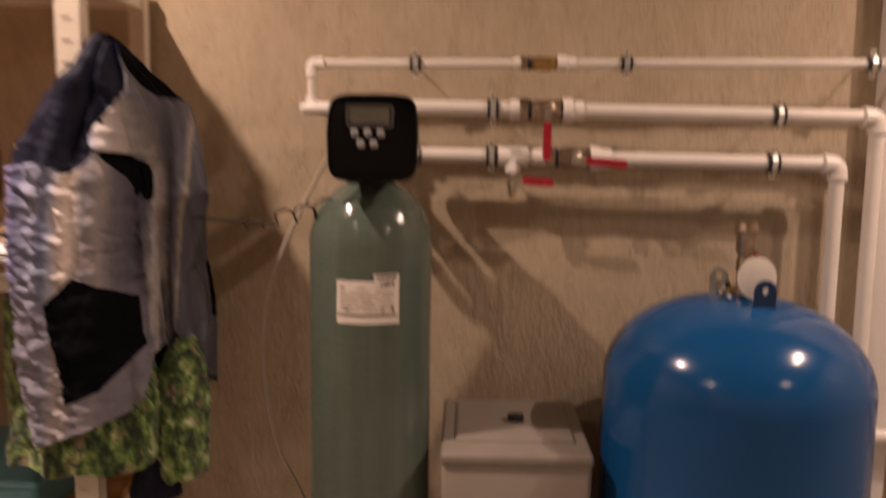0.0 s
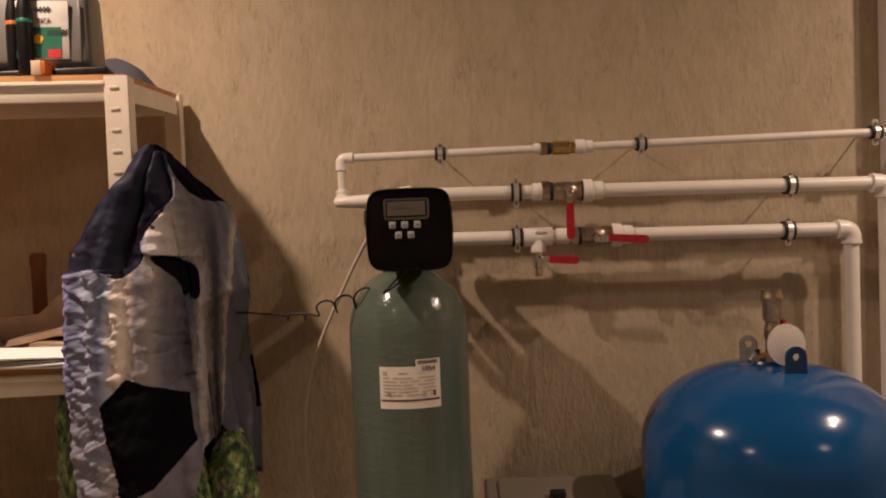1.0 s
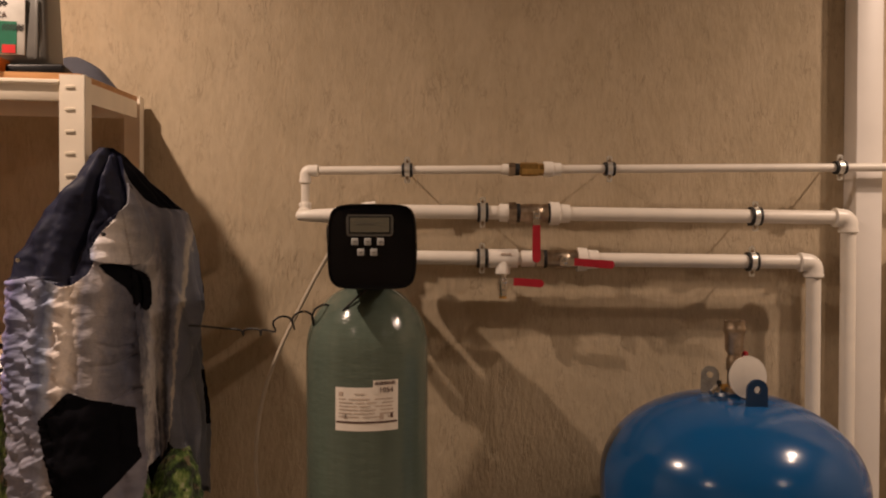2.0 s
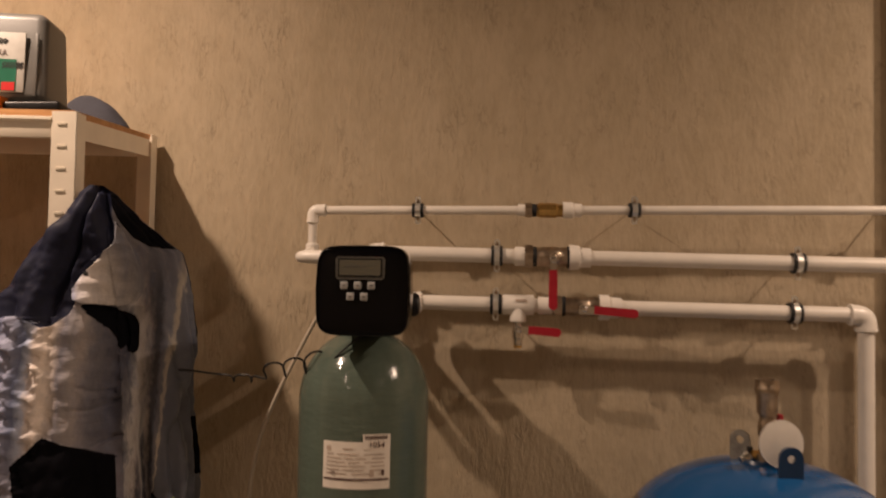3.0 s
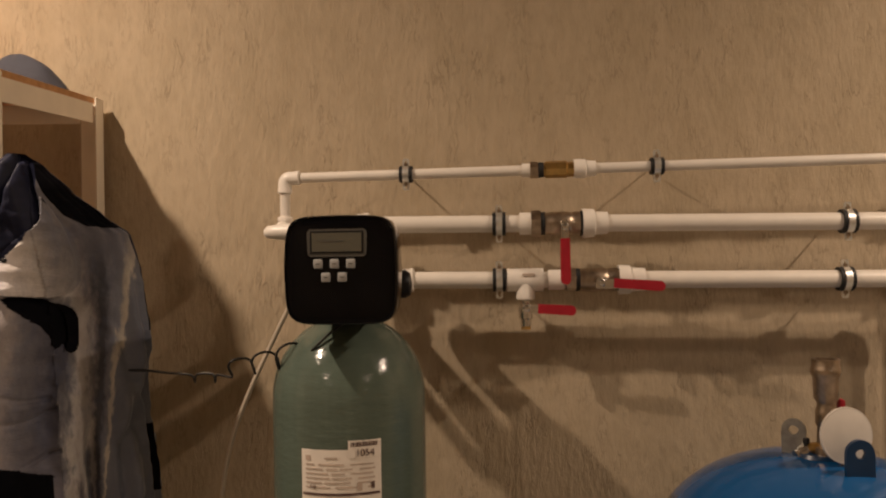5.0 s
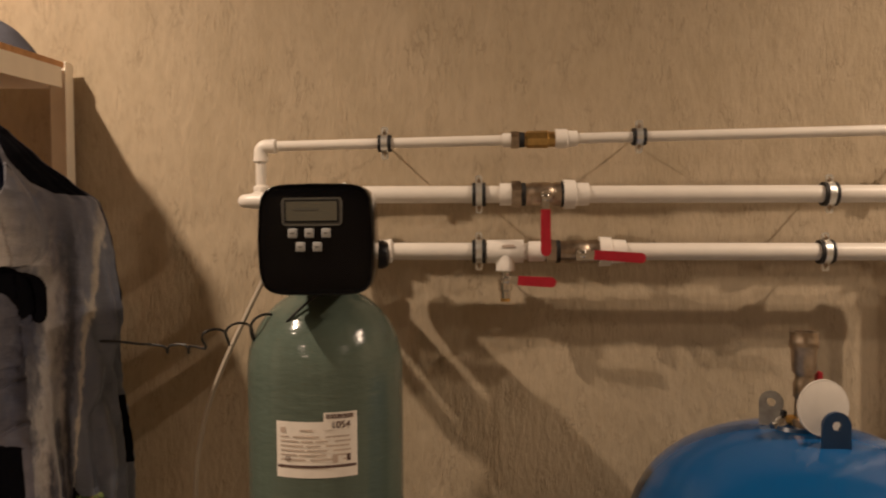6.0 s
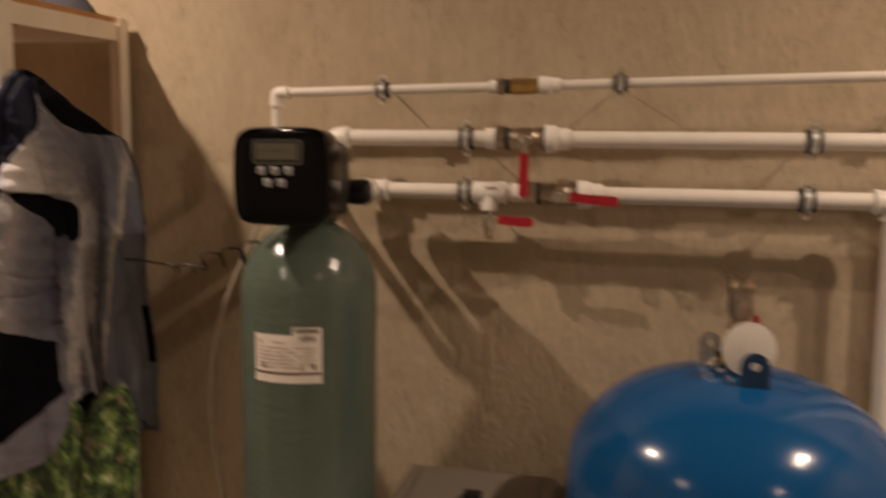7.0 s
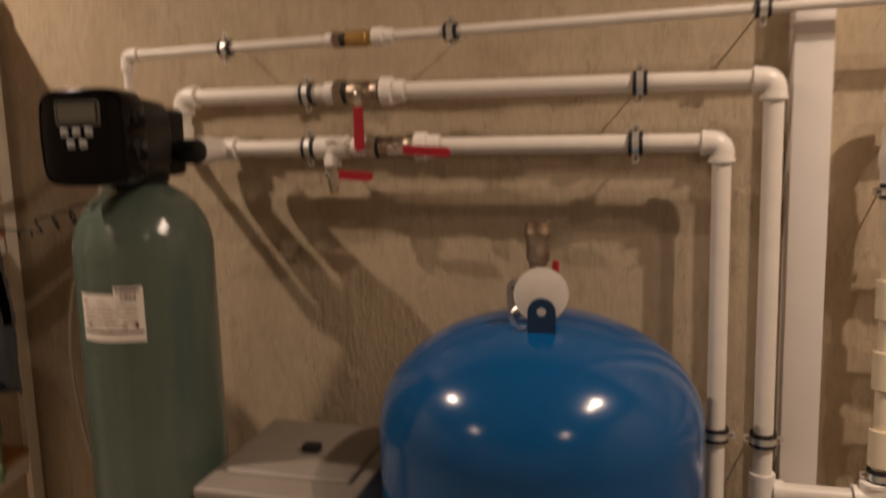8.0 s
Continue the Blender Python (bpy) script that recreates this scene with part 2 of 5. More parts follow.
M_INK = material("label_print", (0.10, 0.055, 0.045), 0.6, vary=0.2)
M_FADED = material("faded_print", (0.50, 0.40, 0.33), 0.6, vary=0.2)
M_HOSE = material("milky_hose", (0.52, 0.45, 0.36), 0.35, vary=0.1)
M_CABLE = material("black_cable", (0.012, 0.011, 0.011), 0.45)
M_BOX = material("white_cabinet_plastic", (0.74, 0.70, 0.64), 0.4, vary=0.05, scale=10, bump=0.05)
# white plastic darkened for the shade beside tank and column
M_CABINET = material("shaded_white_plastic", (0.36, 0.32, 0.27), 0.42, vary=0.08, scale=10, bump=0.06)
# lid darker still, tank and column shadows put into its colour
M_LID = material("shaded_lid_plastic", (0.25, 0.22, 0.185), 0.45, vary=0.10, scale=10, bump=0.06)
M_STEEL = material("cream_painted_steel", (0.84, 0.76, 0.63), 0.42, vary=0.08, scale=14, bump=0.06)
# post steel darkened to carry the shade of the slots
M_SLOT = material("slot_shade_steel", (0.62, 0.55, 0.44), 0.5)
M_BOARD = wood("particle_board", (0.62, 0.33, 0.13), (0.42, 0.20, 0.07))
M_NAVY = material("navy_lining", (0.011, 0.013, 0.032), 0.6, vary=0.4, scale=60, bump=0.3, bump_scale=90, spec=0.2)
M_BLACKCLOTH = material("black_cloth", (0.004, 0.004, 0.006), 0.9, vary=0.3, scale=90, bump=0.4, bump_scale=300, spec=0.06)
# the last dark stops paint the shading beside the seam
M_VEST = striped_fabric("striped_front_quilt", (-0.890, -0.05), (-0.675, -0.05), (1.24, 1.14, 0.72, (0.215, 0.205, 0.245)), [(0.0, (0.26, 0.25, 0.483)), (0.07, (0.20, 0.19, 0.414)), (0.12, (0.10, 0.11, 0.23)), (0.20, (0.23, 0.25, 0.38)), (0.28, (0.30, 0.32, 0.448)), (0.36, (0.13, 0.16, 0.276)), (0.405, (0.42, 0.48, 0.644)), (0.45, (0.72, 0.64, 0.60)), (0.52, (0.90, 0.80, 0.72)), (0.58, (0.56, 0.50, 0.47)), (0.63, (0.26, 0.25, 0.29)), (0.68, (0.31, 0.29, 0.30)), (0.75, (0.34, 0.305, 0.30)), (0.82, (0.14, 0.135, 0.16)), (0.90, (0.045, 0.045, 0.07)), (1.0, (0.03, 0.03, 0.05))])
# dark middle stops paint fold shade; the upper fade paints shade below the collar
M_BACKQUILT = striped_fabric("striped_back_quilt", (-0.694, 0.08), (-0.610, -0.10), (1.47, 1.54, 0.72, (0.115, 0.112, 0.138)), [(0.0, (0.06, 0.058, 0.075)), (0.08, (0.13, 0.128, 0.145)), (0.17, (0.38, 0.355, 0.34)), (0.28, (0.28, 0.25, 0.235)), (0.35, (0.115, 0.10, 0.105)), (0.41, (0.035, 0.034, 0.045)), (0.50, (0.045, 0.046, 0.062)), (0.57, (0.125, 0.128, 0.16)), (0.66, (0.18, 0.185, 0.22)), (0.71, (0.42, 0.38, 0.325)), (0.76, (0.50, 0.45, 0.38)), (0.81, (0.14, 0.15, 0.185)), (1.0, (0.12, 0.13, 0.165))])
M_CAMO = camouflage("leaf_camouflage")
# right-hand stops and upper fade paint the shadow gradient round the flap
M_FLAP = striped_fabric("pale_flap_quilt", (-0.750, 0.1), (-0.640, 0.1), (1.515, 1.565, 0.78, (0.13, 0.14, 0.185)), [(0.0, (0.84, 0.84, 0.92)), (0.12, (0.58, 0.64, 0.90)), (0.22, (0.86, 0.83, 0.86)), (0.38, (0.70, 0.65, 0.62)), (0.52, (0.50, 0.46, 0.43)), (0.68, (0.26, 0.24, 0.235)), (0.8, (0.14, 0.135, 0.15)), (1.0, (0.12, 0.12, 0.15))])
M_CAN = material("grey_canister_plastic", (0.135, 0.130, 0.120), 0.4, vary=0.12, scale=20, bump=0.08)
M_CAP = material("grey_blue_cloth", (0.055, 0.057, 0.075), 0.9, vary=0.15, scale=120, bump=0.5, bump_scale=400)
M_GREENINK = material("green_print", (0.006, 0.13, 0.07), 0.4)
M_REDINK = material("red_print", (0.55, 0.02, 0.02), 0.4)
M_YELLOW = material("yellow_print", (0.75, 0.42, 0.03), 0.4)
M_ORANGE = material("orange_plastic", (0.50, 0.13, 0.012), 0.4, vary=0.15)
# orange darkened to paint the shade under the top board
M_SHADEDORANGE = material("shaded_orange_plastic", (0.15, 0.055, 0.010), 0.55, vary=0.2)
M_RAG = material("brown_rag", (0.085, 0.06, 0.045), 0.9, vary=0.4, scale=50, bump=0.5)
M_RAWWOOD = wood("raw_wood", (0.62, 0.46, 0.32), (0.50, 0.35, 0.23))
M_CARD = material("brown_cardboard", (0.36, 0.26, 0.175), 0.85, vary=0.2, scale=30, bump=0.3)
M_CANLABEL = material("grey_white_label_paper", (0.50, 0.48, 0.44), 0.6, vary=0.15, scale=40)
M_PAPER = material("white_paper", (0.88, 0.86, 0.82), 0.7, vary=0.05)
M_LIGHTBLUE = material("light_blue_plastic", (0.16, 0.42, 0.52), 0.35, vary=0.08)
M_LUG = material("painted_blue_lug", (0.007, 0.034, 0.09), 0.3, vary=0.1)


# ---- builders ----
def mesh_object(name, bm, mat, smooth=40):
    bmesh.ops.recalc_face_normals(bm, faces=bm.faces)
    me = bpy.data.meshes.new(name)
    bm.to_mesh(me)
    bm.free()
    me.materials.append(mat)
    if smooth:
        for f in me.polygons:
            f.use_smooth = True
        me.set_sharp_from_angle(angle=radians(smooth))
    return new(name, me)


def part(name, bm, mat, parent, label="", smooth=40):
    ob = mesh_object(name, bm, mat, smooth)
    ob.parent = parent
    ob.matrix_parent_inverse = parent.matrix_world.inverted() if parent.parent is None else Matrix()
    if label:
        tagged(ob, label)
    return ob


def thing(name, label, category, group=""):
    return tagged(new(name), label, category, group)


def structure(name, bm, mat, label, category):
    return tagged(mesh_object(name, bm, mat, 0), label, category, kind="structure")


def box(bm, lo, hi, bevel=0.0, seg=2, m=None):
    r = bmesh.ops.create_cube(bm, size=1)
    v = r["verts"]
    for q in v:
        q.co = Vector([(lo[k] + hi[k]) / 2 + q.co[k] * (hi[k] - lo[k]) for k in range(3)])
    if bevel:
        e = list({e for q in v for e in q.link_edges})
        v = list({q for f in bmesh.ops.bevel(bm, geom=e, offset=bevel, segments=seg, profile=0.5, affect="EDGES")["faces"] for q in f.verts} | {q for q in v if q.is_valid})
    if m is not None:
        bmesh.ops.transform(bm, matrix=m, verts=v)
    return bm


def rings(bm, loops, cap=True):
    """Skin a list of closed loops of equal length."""
    made = [[bm.verts.new(p) for p in lp] for lp in loops]
    k = len(made[0])
    for a, b in zip(made, made[1:]):
        for j in range(k):
            bm.faces.new((a[j], a[(j + 1) % k], b[(j + 1) % k], b[j]))
    if cap:
        bm.faces.new(made[0])
        bm.faces.new(made[-1])
    return bm


def tube(bm, points, radius, seg=20, cap=True, steps=0):
    """A round tube along points; radius may be a list. steps: smooth the path."""
    pts = [Vector(p) for p in points]
    rad = list(radius) if isinstance(radius, (list, tuple)) else [radius] * len(pts)
    if steps:
        fine, fr = [], []
        for i in range(len(pts) - 1):
            p0, p1, p2, p3 = pts[max(i - 1, 0)], pts[i], pts[i + 1], pts[min(i + 2, len(pts) - 1)]
            for s in range(steps):
                t = s / steps
                fine.append(0.5 * (2 * p1 + (p2 - p0) * t + (2 * p0 - 5 * p1 + 4 * p2 - p3) * t * t + (3 * p1 - p0 - 3 * p2 + p3) * t ** 3))
                fr.append(rad[i] + (rad[i + 1] - rad[i]) * t)
        pts, rad = fine + [pts[-1]], fr + [rad[-1]]
    loops, side = [], None
    for i, p in enumerate(pts):
        d = (pts[min(i + 1, len(pts) - 1)] - pts[max(i - 1, 0)])
        if d.length < 1e-9:
            d = Vector((0, 0, 1))
        d.normalize()
        if side is None:
            side = d.orthogonal().normalized()
        side = (side - d * side.dot(d)).normalized()
        up = d.cross(side)
        loops.append([p + rad[i] * (side * math.cos(a) + up * math.sin(a)) for a in [2 * math.pi * j / seg for j in range(seg)]])
    return rings(bm, loops, cap)


AX = {"x": Vector((1, 0, 0)), "y": Vector((0, 1, 0)), "z": Vector((0, 0, 1))}


def turned(bm, at, axis, profile, seg=24):
    """A turned body: profile of (distance along the axis, radius); two equal distances make a step."""
    d = AX[axis] if isinstance(axis, str) else Vector(axis).normalized()
    side = d.orthogonal().normalized()
    up = d.cross(side)
    loops = []
    for s, r in profile:
        r = max(r, 1e-4)
        loops.append([Vector(at) + d * s + r * (side * math.cos(a) + up * math.sin(a)) for a in [2 * math.pi * j / seg for j in range(seg)]])
    return rings(bm, loops)


def bent(a, corner, b, r, n=7):
    """Points from a round the corner to b with a bend of radius r."""
    a, c, b = Vector(a), Vector(corner), Vector(b)
    u, v = (a - c).normalized(), (b - c).normalized()
    p, q = c + u * r, c + v * r
    return [a] + [p * (1 - k / n) ** 2 + c * 2 * (k / n) * (1 - k / n) + q * (k / n) ** 2 for k in range(n + 1)] + [b]


def outline_plate(bm, pts, y0, y1, bevel=0.0):
    """A plate in the xz plane between two depths, from an outline of (x, z)."""
    a = [bm.verts.new((x, y0, z)) for x, z in pts]
    b = [bm.verts.new((x, y1, z)) for x, z in pts]
    k = len(pts)
    bm.faces.new(a)
    bm.faces.new(b)
    for j in range(k):
        bm.faces.new((a[j], a[(j + 1) % k], b[(j + 1) % k], b[j]))
    return bm


def inside(x, z, poly):
    hit = False
    for (x0, z0), (x1, z1) in zip(poly, poly[1:] + poly[:1]):
        if (z0 > z) != (z1 > z) and x < (x1 - x0) * (z - z0) / (z1 - z0) + x0:
            hit = not hit
    return hit


def B():
    return bmesh.new()


# ---- the room ----
WALL_Y, LEFT, RIGHT, BACK, TOP = 0.045, -2.3, 2.5, -3.4, 2.76
structure("wall_north", box(B(), (LEFT - 0.2, WALL_Y, 0), (RIGHT + 0.2, WALL_Y + 0.2, TOP)), M_WALL, "beige rough plaster wall with upright worm grooves", "wall")
# the other walls, floor and ceiling are unseen; their tones set the bounced light
structure("wall_west", box(B(), (LEFT - 0.2, BACK, 0), (LEFT, WALL_Y, TOP)), M_SIDE, "unseen beige plaster side wall", "wall")
structure("wall_east", box(B(), (RIGHT, BACK, 0), (RIGHT + 0.2, WALL_Y, TOP)), M_SIDE, "unseen beige plaster side wall", "wall")
structure("wall_south", box(B(), (LEFT - 0.2, BACK - 0.2, 0), (RIGHT + 0.2, BACK, TOP)), M_SIDE, "unseen beige plaster back wall", "wall")
structure("floor", box(B(), (LEFT - 0.2, BACK - 0.2, -0.15), (RIGHT + 0.2, WALL_Y + 0.2, 0)), M_FLOOR, "unseen grey floor, tone set for bounced light", "floor")
structure("ceiling", box(B(), (LEFT - 0.2, BACK - 0.2, TOP), (RIGHT + 0.2, WALL_Y + 0.2, TOP + 0.15)), M_CEIL, "unseen grey ceiling, tone set for bounced light", "ceiling")

for lx, ly, lz, watt in LAMPS:
    spot = thing("ceiling_downlight", "round white surface-mounted ceiling downlight", "lamp", "ceiling downlights")
    part("housing", turned(B(), (lx, ly, 0), "z", [(lz + 0.004, 0.030), (lz - 0.004, 0.034), (lz - 0.004, 0.042), (lz + 0.02, 0.044), (TOP - 0.001, 0.044)], 32), M_FIT, spot)

# square plastic trunking on the wall
trunk = tagged(new("trim_trunking"), "white square plastic trunking running up the wall", "trunking", kind="structure")
part("cover", box(B(), (0.921, -0.016, 0.002), (0.987, WALL_Y - 0.001, TOP - 0.002), 0.003), M_TRUNK, trunk)

# ---- pipework on the wall ----
PY, R1, R2 = -0.045, 0.0100, 0.0165


def eared(at, out, axis, ears):
    """A bent flat ear: a plate with clipped corners and a round hole near its tip."""
    side = AX["x"] if axis == "x" else AX["z"]
    bm = B()
    rim = [(-0.0068, -0.5), (0.0068, -0.5), (0.0068, 0.30), (0.0045, 0.5), (-0.0045, 0.5), (-0.0068, 0.30)]
    hole = [(0.0026 * math.cos(t), 0.16 + 0.0026 / ears * math.sin(t)) for t in [math.pi * (1.25 + k / 3) for k in range(6)]]
    made = []
    for depth in (-0.0020, 0.0012):
        made.append([[bm.verts.new(at + side * a + out * b * ears + Vector((0, depth, 0))) for a, b in loop] for loop in (rim, hole)])
    for (rim_v, hole_v) in made:
        for j in range(6):
            bm.faces.new((rim_v[j], rim_v[(j + 1) % 6], hole_v[(j + 1) % 6], hole_v[j]))
    for k in (0, 1):
        for j in range(6):
            bm.faces.new((made[0][k][j], made[0][k][(j + 1) % 6], made[1][k][(j + 1) % 6], made[1][k][j]))
    return bm


def clamp(at, axis, r, ears=0.018):
    """A rubber-lined two-screw pipe clamp on a threaded stud."""
    at = Vector(at)
    c = thing("pipe_clamp", "zinc pipe clamp with black rubber lining on a wall stud", "clamp", "pipe clamps")
    c.location = at
    bpy.context.view_layer.update()
    w = 0.0128
    prof = [(-w, r + 0.0005), (-w, r + 0.0062), (-w + 0.0065, r + 0.0066), (-w + 0.0065, r + 0.004), (w - 0.0065, r + 0.004), (w - 0.0065, r + 0.0066), (w, r + 0.0062), (w, r + 0.0005)]
    part("rubber_lining", turned(B(), at, axis, prof, 28), M_RUBBER, c, "black rubber lining")
    part("steel_band", turned(B(), at, axis, [(-0.006, r + 0.004), (-0.006, r + 0.0064), (0.006, r + 0.0064), (0.006, r + 0.004)], 28), M_ZINC, c)
    out = AX["z"] if axis == "x" else AX["x"]
    for sgn in (1, -1):
        q = at + out * sgn * (r + 0.004 + ears / 2)
        part("ear", eared(q, out * sgn, axis, ears), M_ZINC, c, "flat zinc ear with a screw hole")
        part("screw", turned(B(), q - out * sgn * ears * 0.18 + Vector((0, -0.0062, 0)), "y", [(0, 0.0015), (0, 0.0034), (0.002, 0.0040), (0.0042, 0.0040)], 10), M_NICKEL, c)
    part("stud", turned(B(), at + Vector((0, r + 0.004, 0)), "y", [(0, 0.008), (0.006, 0.008), (0.006, 0.0017), (WALL_Y - at.y - r - 0.004, 0.0017)], 12), M_ZINC, c)
    return c


def straight(name, a, b, r, parent, mat=M_PIPE):
    return part(name, tube(B(), [a, b], r, 24), mat, parent)


def elbow(corner, a_dir, b_dir, r, parent, reach=0.034):
    """A moulded elbow fitting with two sockets."""
    c, u, v = Vector(corner), Vector(a_dir), Vector(b_dir)
    bm = B()
    tube(bm, bent(c + u * reach, c, c + v * reach, r * 1.3), r * 1.32, 24)
    for w in (u, v):
        turned(bm, c + w * (reach - 0.006), tuple(w), [(0, r * 1.33), (0, r * 1.42), (0.007, r * 1.42), (0.009, r * 1.2)], 24)
    return part("elbow", bm, M_FIT, parent, "white moulded elbow")


def lever(parent, root, tip, mat=M_RED):
    """A ball-valve lever: steel neck and dipped grip, in the plane of the wall."""
    a, b = Vector(root), Vector(tip)
    d = (b - a).normalized()
    n = Vector((-d.z, 0, d.x))
    def strap(p, q, w0, w1, th):
        bm = B()
        k = 10
        loop = [p - n * w0, q - n * w1] + [q + (d * math.cos(t) * w1 - n * math.sin(t) * w1 * -1) for t in [math.pi * (j / k - 0.5) for j in range(1, k)]] + [q + n * w1, p + n * w0]
        f = [bm.verts.new(v + Vector((0, -th, 0))) for v in loop]
        g = [bm.verts.new(v + Vector((0, th, 0))) for v in loop]
        bm.faces.new(f), bm.faces.new(g)
        for j in range(len(loop)):
            bm.faces.new((f[j], f[(j + 1) % len(loop)], g[(j + 1) % len(loop)], g[j]))
        return bm
    h = part("lever", strap(a - d * 0.008, a + d * 0.024, 0.0075, 0.0075, 0.0016), M_CHROME, parent, "steel valve lever with red grip")
    part("grip", strap(a + d * 0.022, b - d * 0.009, 0.0088, 0.0095, 0.0042), mat, h, "red plastic-dipped grip")
    part("nut", turned(B(), a + Vector((0, 0.004, 0)), (0, -1, 0), [(0, 0.0075), (0.010, 0.0075), (0.011, 0.006)], 6), M_CHROME, h)
    return h


UP, DOWN, E, W, OUT = (0, 0, 1), (0, 0, -1), (1, 0, 0), (-1, 0, 0), (0, -1, 0)

# upper thin pipe
p1 = thing("upper_water_pipe", "thin white plastic water pipe with brass check valve", "pipe")
z1 = lambda x: 1.6558 + (x + 0.18) * 0.0105
straight("pipe", (-0.39, PY, z1(-0.39)), (0.07, PY, z1(0.07)), R1, p1)
straight("pipe", (0.17, PY, z1(0.17)), (RIGHT - 0.001, PY, z1(RIGHT)), R1, p1)
elbow((-0.424, PY, 1.6535), E, DOWN, R1, p1, 0.028)
straight("pipe", (-0.424, PY, 1.64), (-0.424, PY, 1.575), R1, p1)
check = part("check_valve", turned(B(), (0.084, PY, z1(0.1)), "x", [(0, 0.011), (0, 0.0135), (0.006, 0.0135), (0.008, 0.0165), (0.048, 0.0165), (0.050, 0.0145), (0.062, 0.0145), (0.062, 0.01)], 8), M_BRASS, p1, "brass check valve body")
part("union_nut", turned(B(), (0.062, PY, z1(0.07)), "x", [(0, 0.012), (0, 0.0165), (0.015, 0.0165), (0.017, 0.012), (0.024, 0.012)], 6), M_NICKEL, p1)
part("coupling", turned(B(), (0.146, PY, z1(0.16)), "x", [(0, 0.012), (0, 0.0185), (0.022, 0.0185), (0.024, 0.0155), (0.042, 0.0150), (0.042, 0.010)], 24), M_FIT, p1)
part("socket", turned(B(), (0.046, PY, z1(0.06)), "x", [(0, 0.010), (0, 0.0135), (0.016, 0.0135), (0.016, 0.01)], 24), M_FIT, p1)

# dark ring stands in for the shaded gap beside the check valve
part("dark_ring", turned(B(), (0.078, PY, z1(0.08)), "x", [(0, 0.011), (0, 0.0145), (0.010, 0.0145), (0.010, 0.011)], 20), M_RUBBER, p1)

# tee that leads forward to the filter head
p0 = thing("feed_pipe", "white plastic feed pipe from the wall to the filter head", "pipe")
elbow((-0.424, PY, 1.552), UP, OUT, 0.0105, p0, 0.022)
straight("pipe", (-0.424, PY - 0.015, 1.551), (-0.412, -0.185, 1.543), 0.0115, p0)
part("end_fitting", tube(B(), bent((-0.412, -0.165, 1.543), (-0.409, -0.212, 1.541), (-0.30, -0.212, 1.541), 0.014), [0.0115, 0.0115, 0.0115, 0.0115, 0.0115, 0.0115, 0.0115, 0.012, 0.013, 0.018], 20), M_FIT, p0)

# middle pipe
p2 = thing("middle_water_pipe", "white plastic water pipe with a closed red-handled ball valve", "pipe")
z2 = lambda x: 1.555 - x * 0.0105
straight("pipe", (-0.26, PY, z2(-0.26)), (0.06, PY, z2(0.06)), R2, p2)
straight("pipe", (0.19, PY, z2(0.19)), (0.86, PY, z2(0.86)), R2, p2)
elbow((-0.292, PY, z2(-0.29)), E, DOWN, R2, p2)
straight("pipe", (-0.292, PY, 1.54), (-0.297, PY, 1.48), R2, p2)
elbow((-0.298, PY, 1.462), UP, OUT, R2, p2)
straight("pipe", (-0.298, PY - 0.02, 1.462), (-0.29, -0.2, 1.462), R2, p2)
part("union", turned(B(), (-0.297, PY - 0.036, 1.462), (0.06, -1, 0), [(0, 0.0165), (0, 0.0235), (0.028, 0.0245), (0.030, 0.0265), (0.085, 0.0265), (0.088, 0.022), (0.118, 0.0215), (0.118, 0.0165)], 24), M_FIT, p2)
elbow((0.887, PY, z2(0.887)), W, DOWN, R2, p2)
straight("pipe", (0.887, PY, 1.52), (0.887, PY, 0.003), R2 + 0.001, p2)
part("socket", turned(B(), (0.040, PY, z2(0.05)), "x", [(0, 0.0165), (0, 0.0215), (0.024, 0.0215), (0.024, 0.0165)], 24), M_FIT, p2)
valve = part("ball_valve", turned(B(), (0.086, PY, z2(0.11)), "x", [(0, 0.017), (0, 0.0215), (0.010, 0.0215), (0.016, 0.0235), (0.048, 0.0235), (0.054, 0.021), (0.060, 0.0235), (0.074, 0.0235), (0.074, 0.017)], 12), M_NICKEL, p2, "dull nickel ball valve")
part("union_nut", turned(B(), (0.062, PY, z2(0.07)), "x", [(0, 0.017), (0, 0.0265), (0.018, 0.0265), (0.020, 0.020), (0.025, 0.020)], 6), M_NICKEL, p2)
part("dark_ring", turned(B(), (0.156, PY, z2(0.16)), "x", [(0, 0.018), (0, 0.0245), (0.006, 0.0245), (0.006, 0.018)], 20), M_RUBBER, p2)
part("coupling", turned(B(), (0.161, PY, z2(0.18)), "x", [(0, 0.02), (0, 0.0285), (0.022, 0.0275), (0.024, 0.0225), (0.048, 0.0215), (0.048, 0.0165)], 24), M_FIT, p2)
part("stem", turned(B(), (0.124, PY - 0.015, z2(0.12)), (0, -1, 0), [(0, 0.009), (0.022, 0.008), (0.030, 0.006)], 12), M_CHROME, valve)
lever(p2, (0.124, -0.086, 1.546), (0.124, -0.088, 1.437))
part("tee", turned(B(), (0.887, PY, 0.748), "z", [(0, 0.0175), (0, 0.0235), (0.072, 0.0235), (0.072, 0.0175)], 24), M_FIT, p2)
straight("pipe", (0.905, PY, 0.785), (1.05, PY, 0.785), R2 + 0.001, p2)
part("socket", turned(B(), (0.906, PY, 0.785), "x", [(0, 0.0225), (0.018, 0.0225), (0.018, 0.0175)], 24), M_FIT, p2)

# black ring put where the union nut leaves a shaded gap
part("dark_ring", turned(B(), (0.081, PY, z2(0.08)), "x", [(0, 0.018), (0, 0.0225), (0.008, 0.0225), (0.008, 0.018)], 20), M_RUBBER, p2)

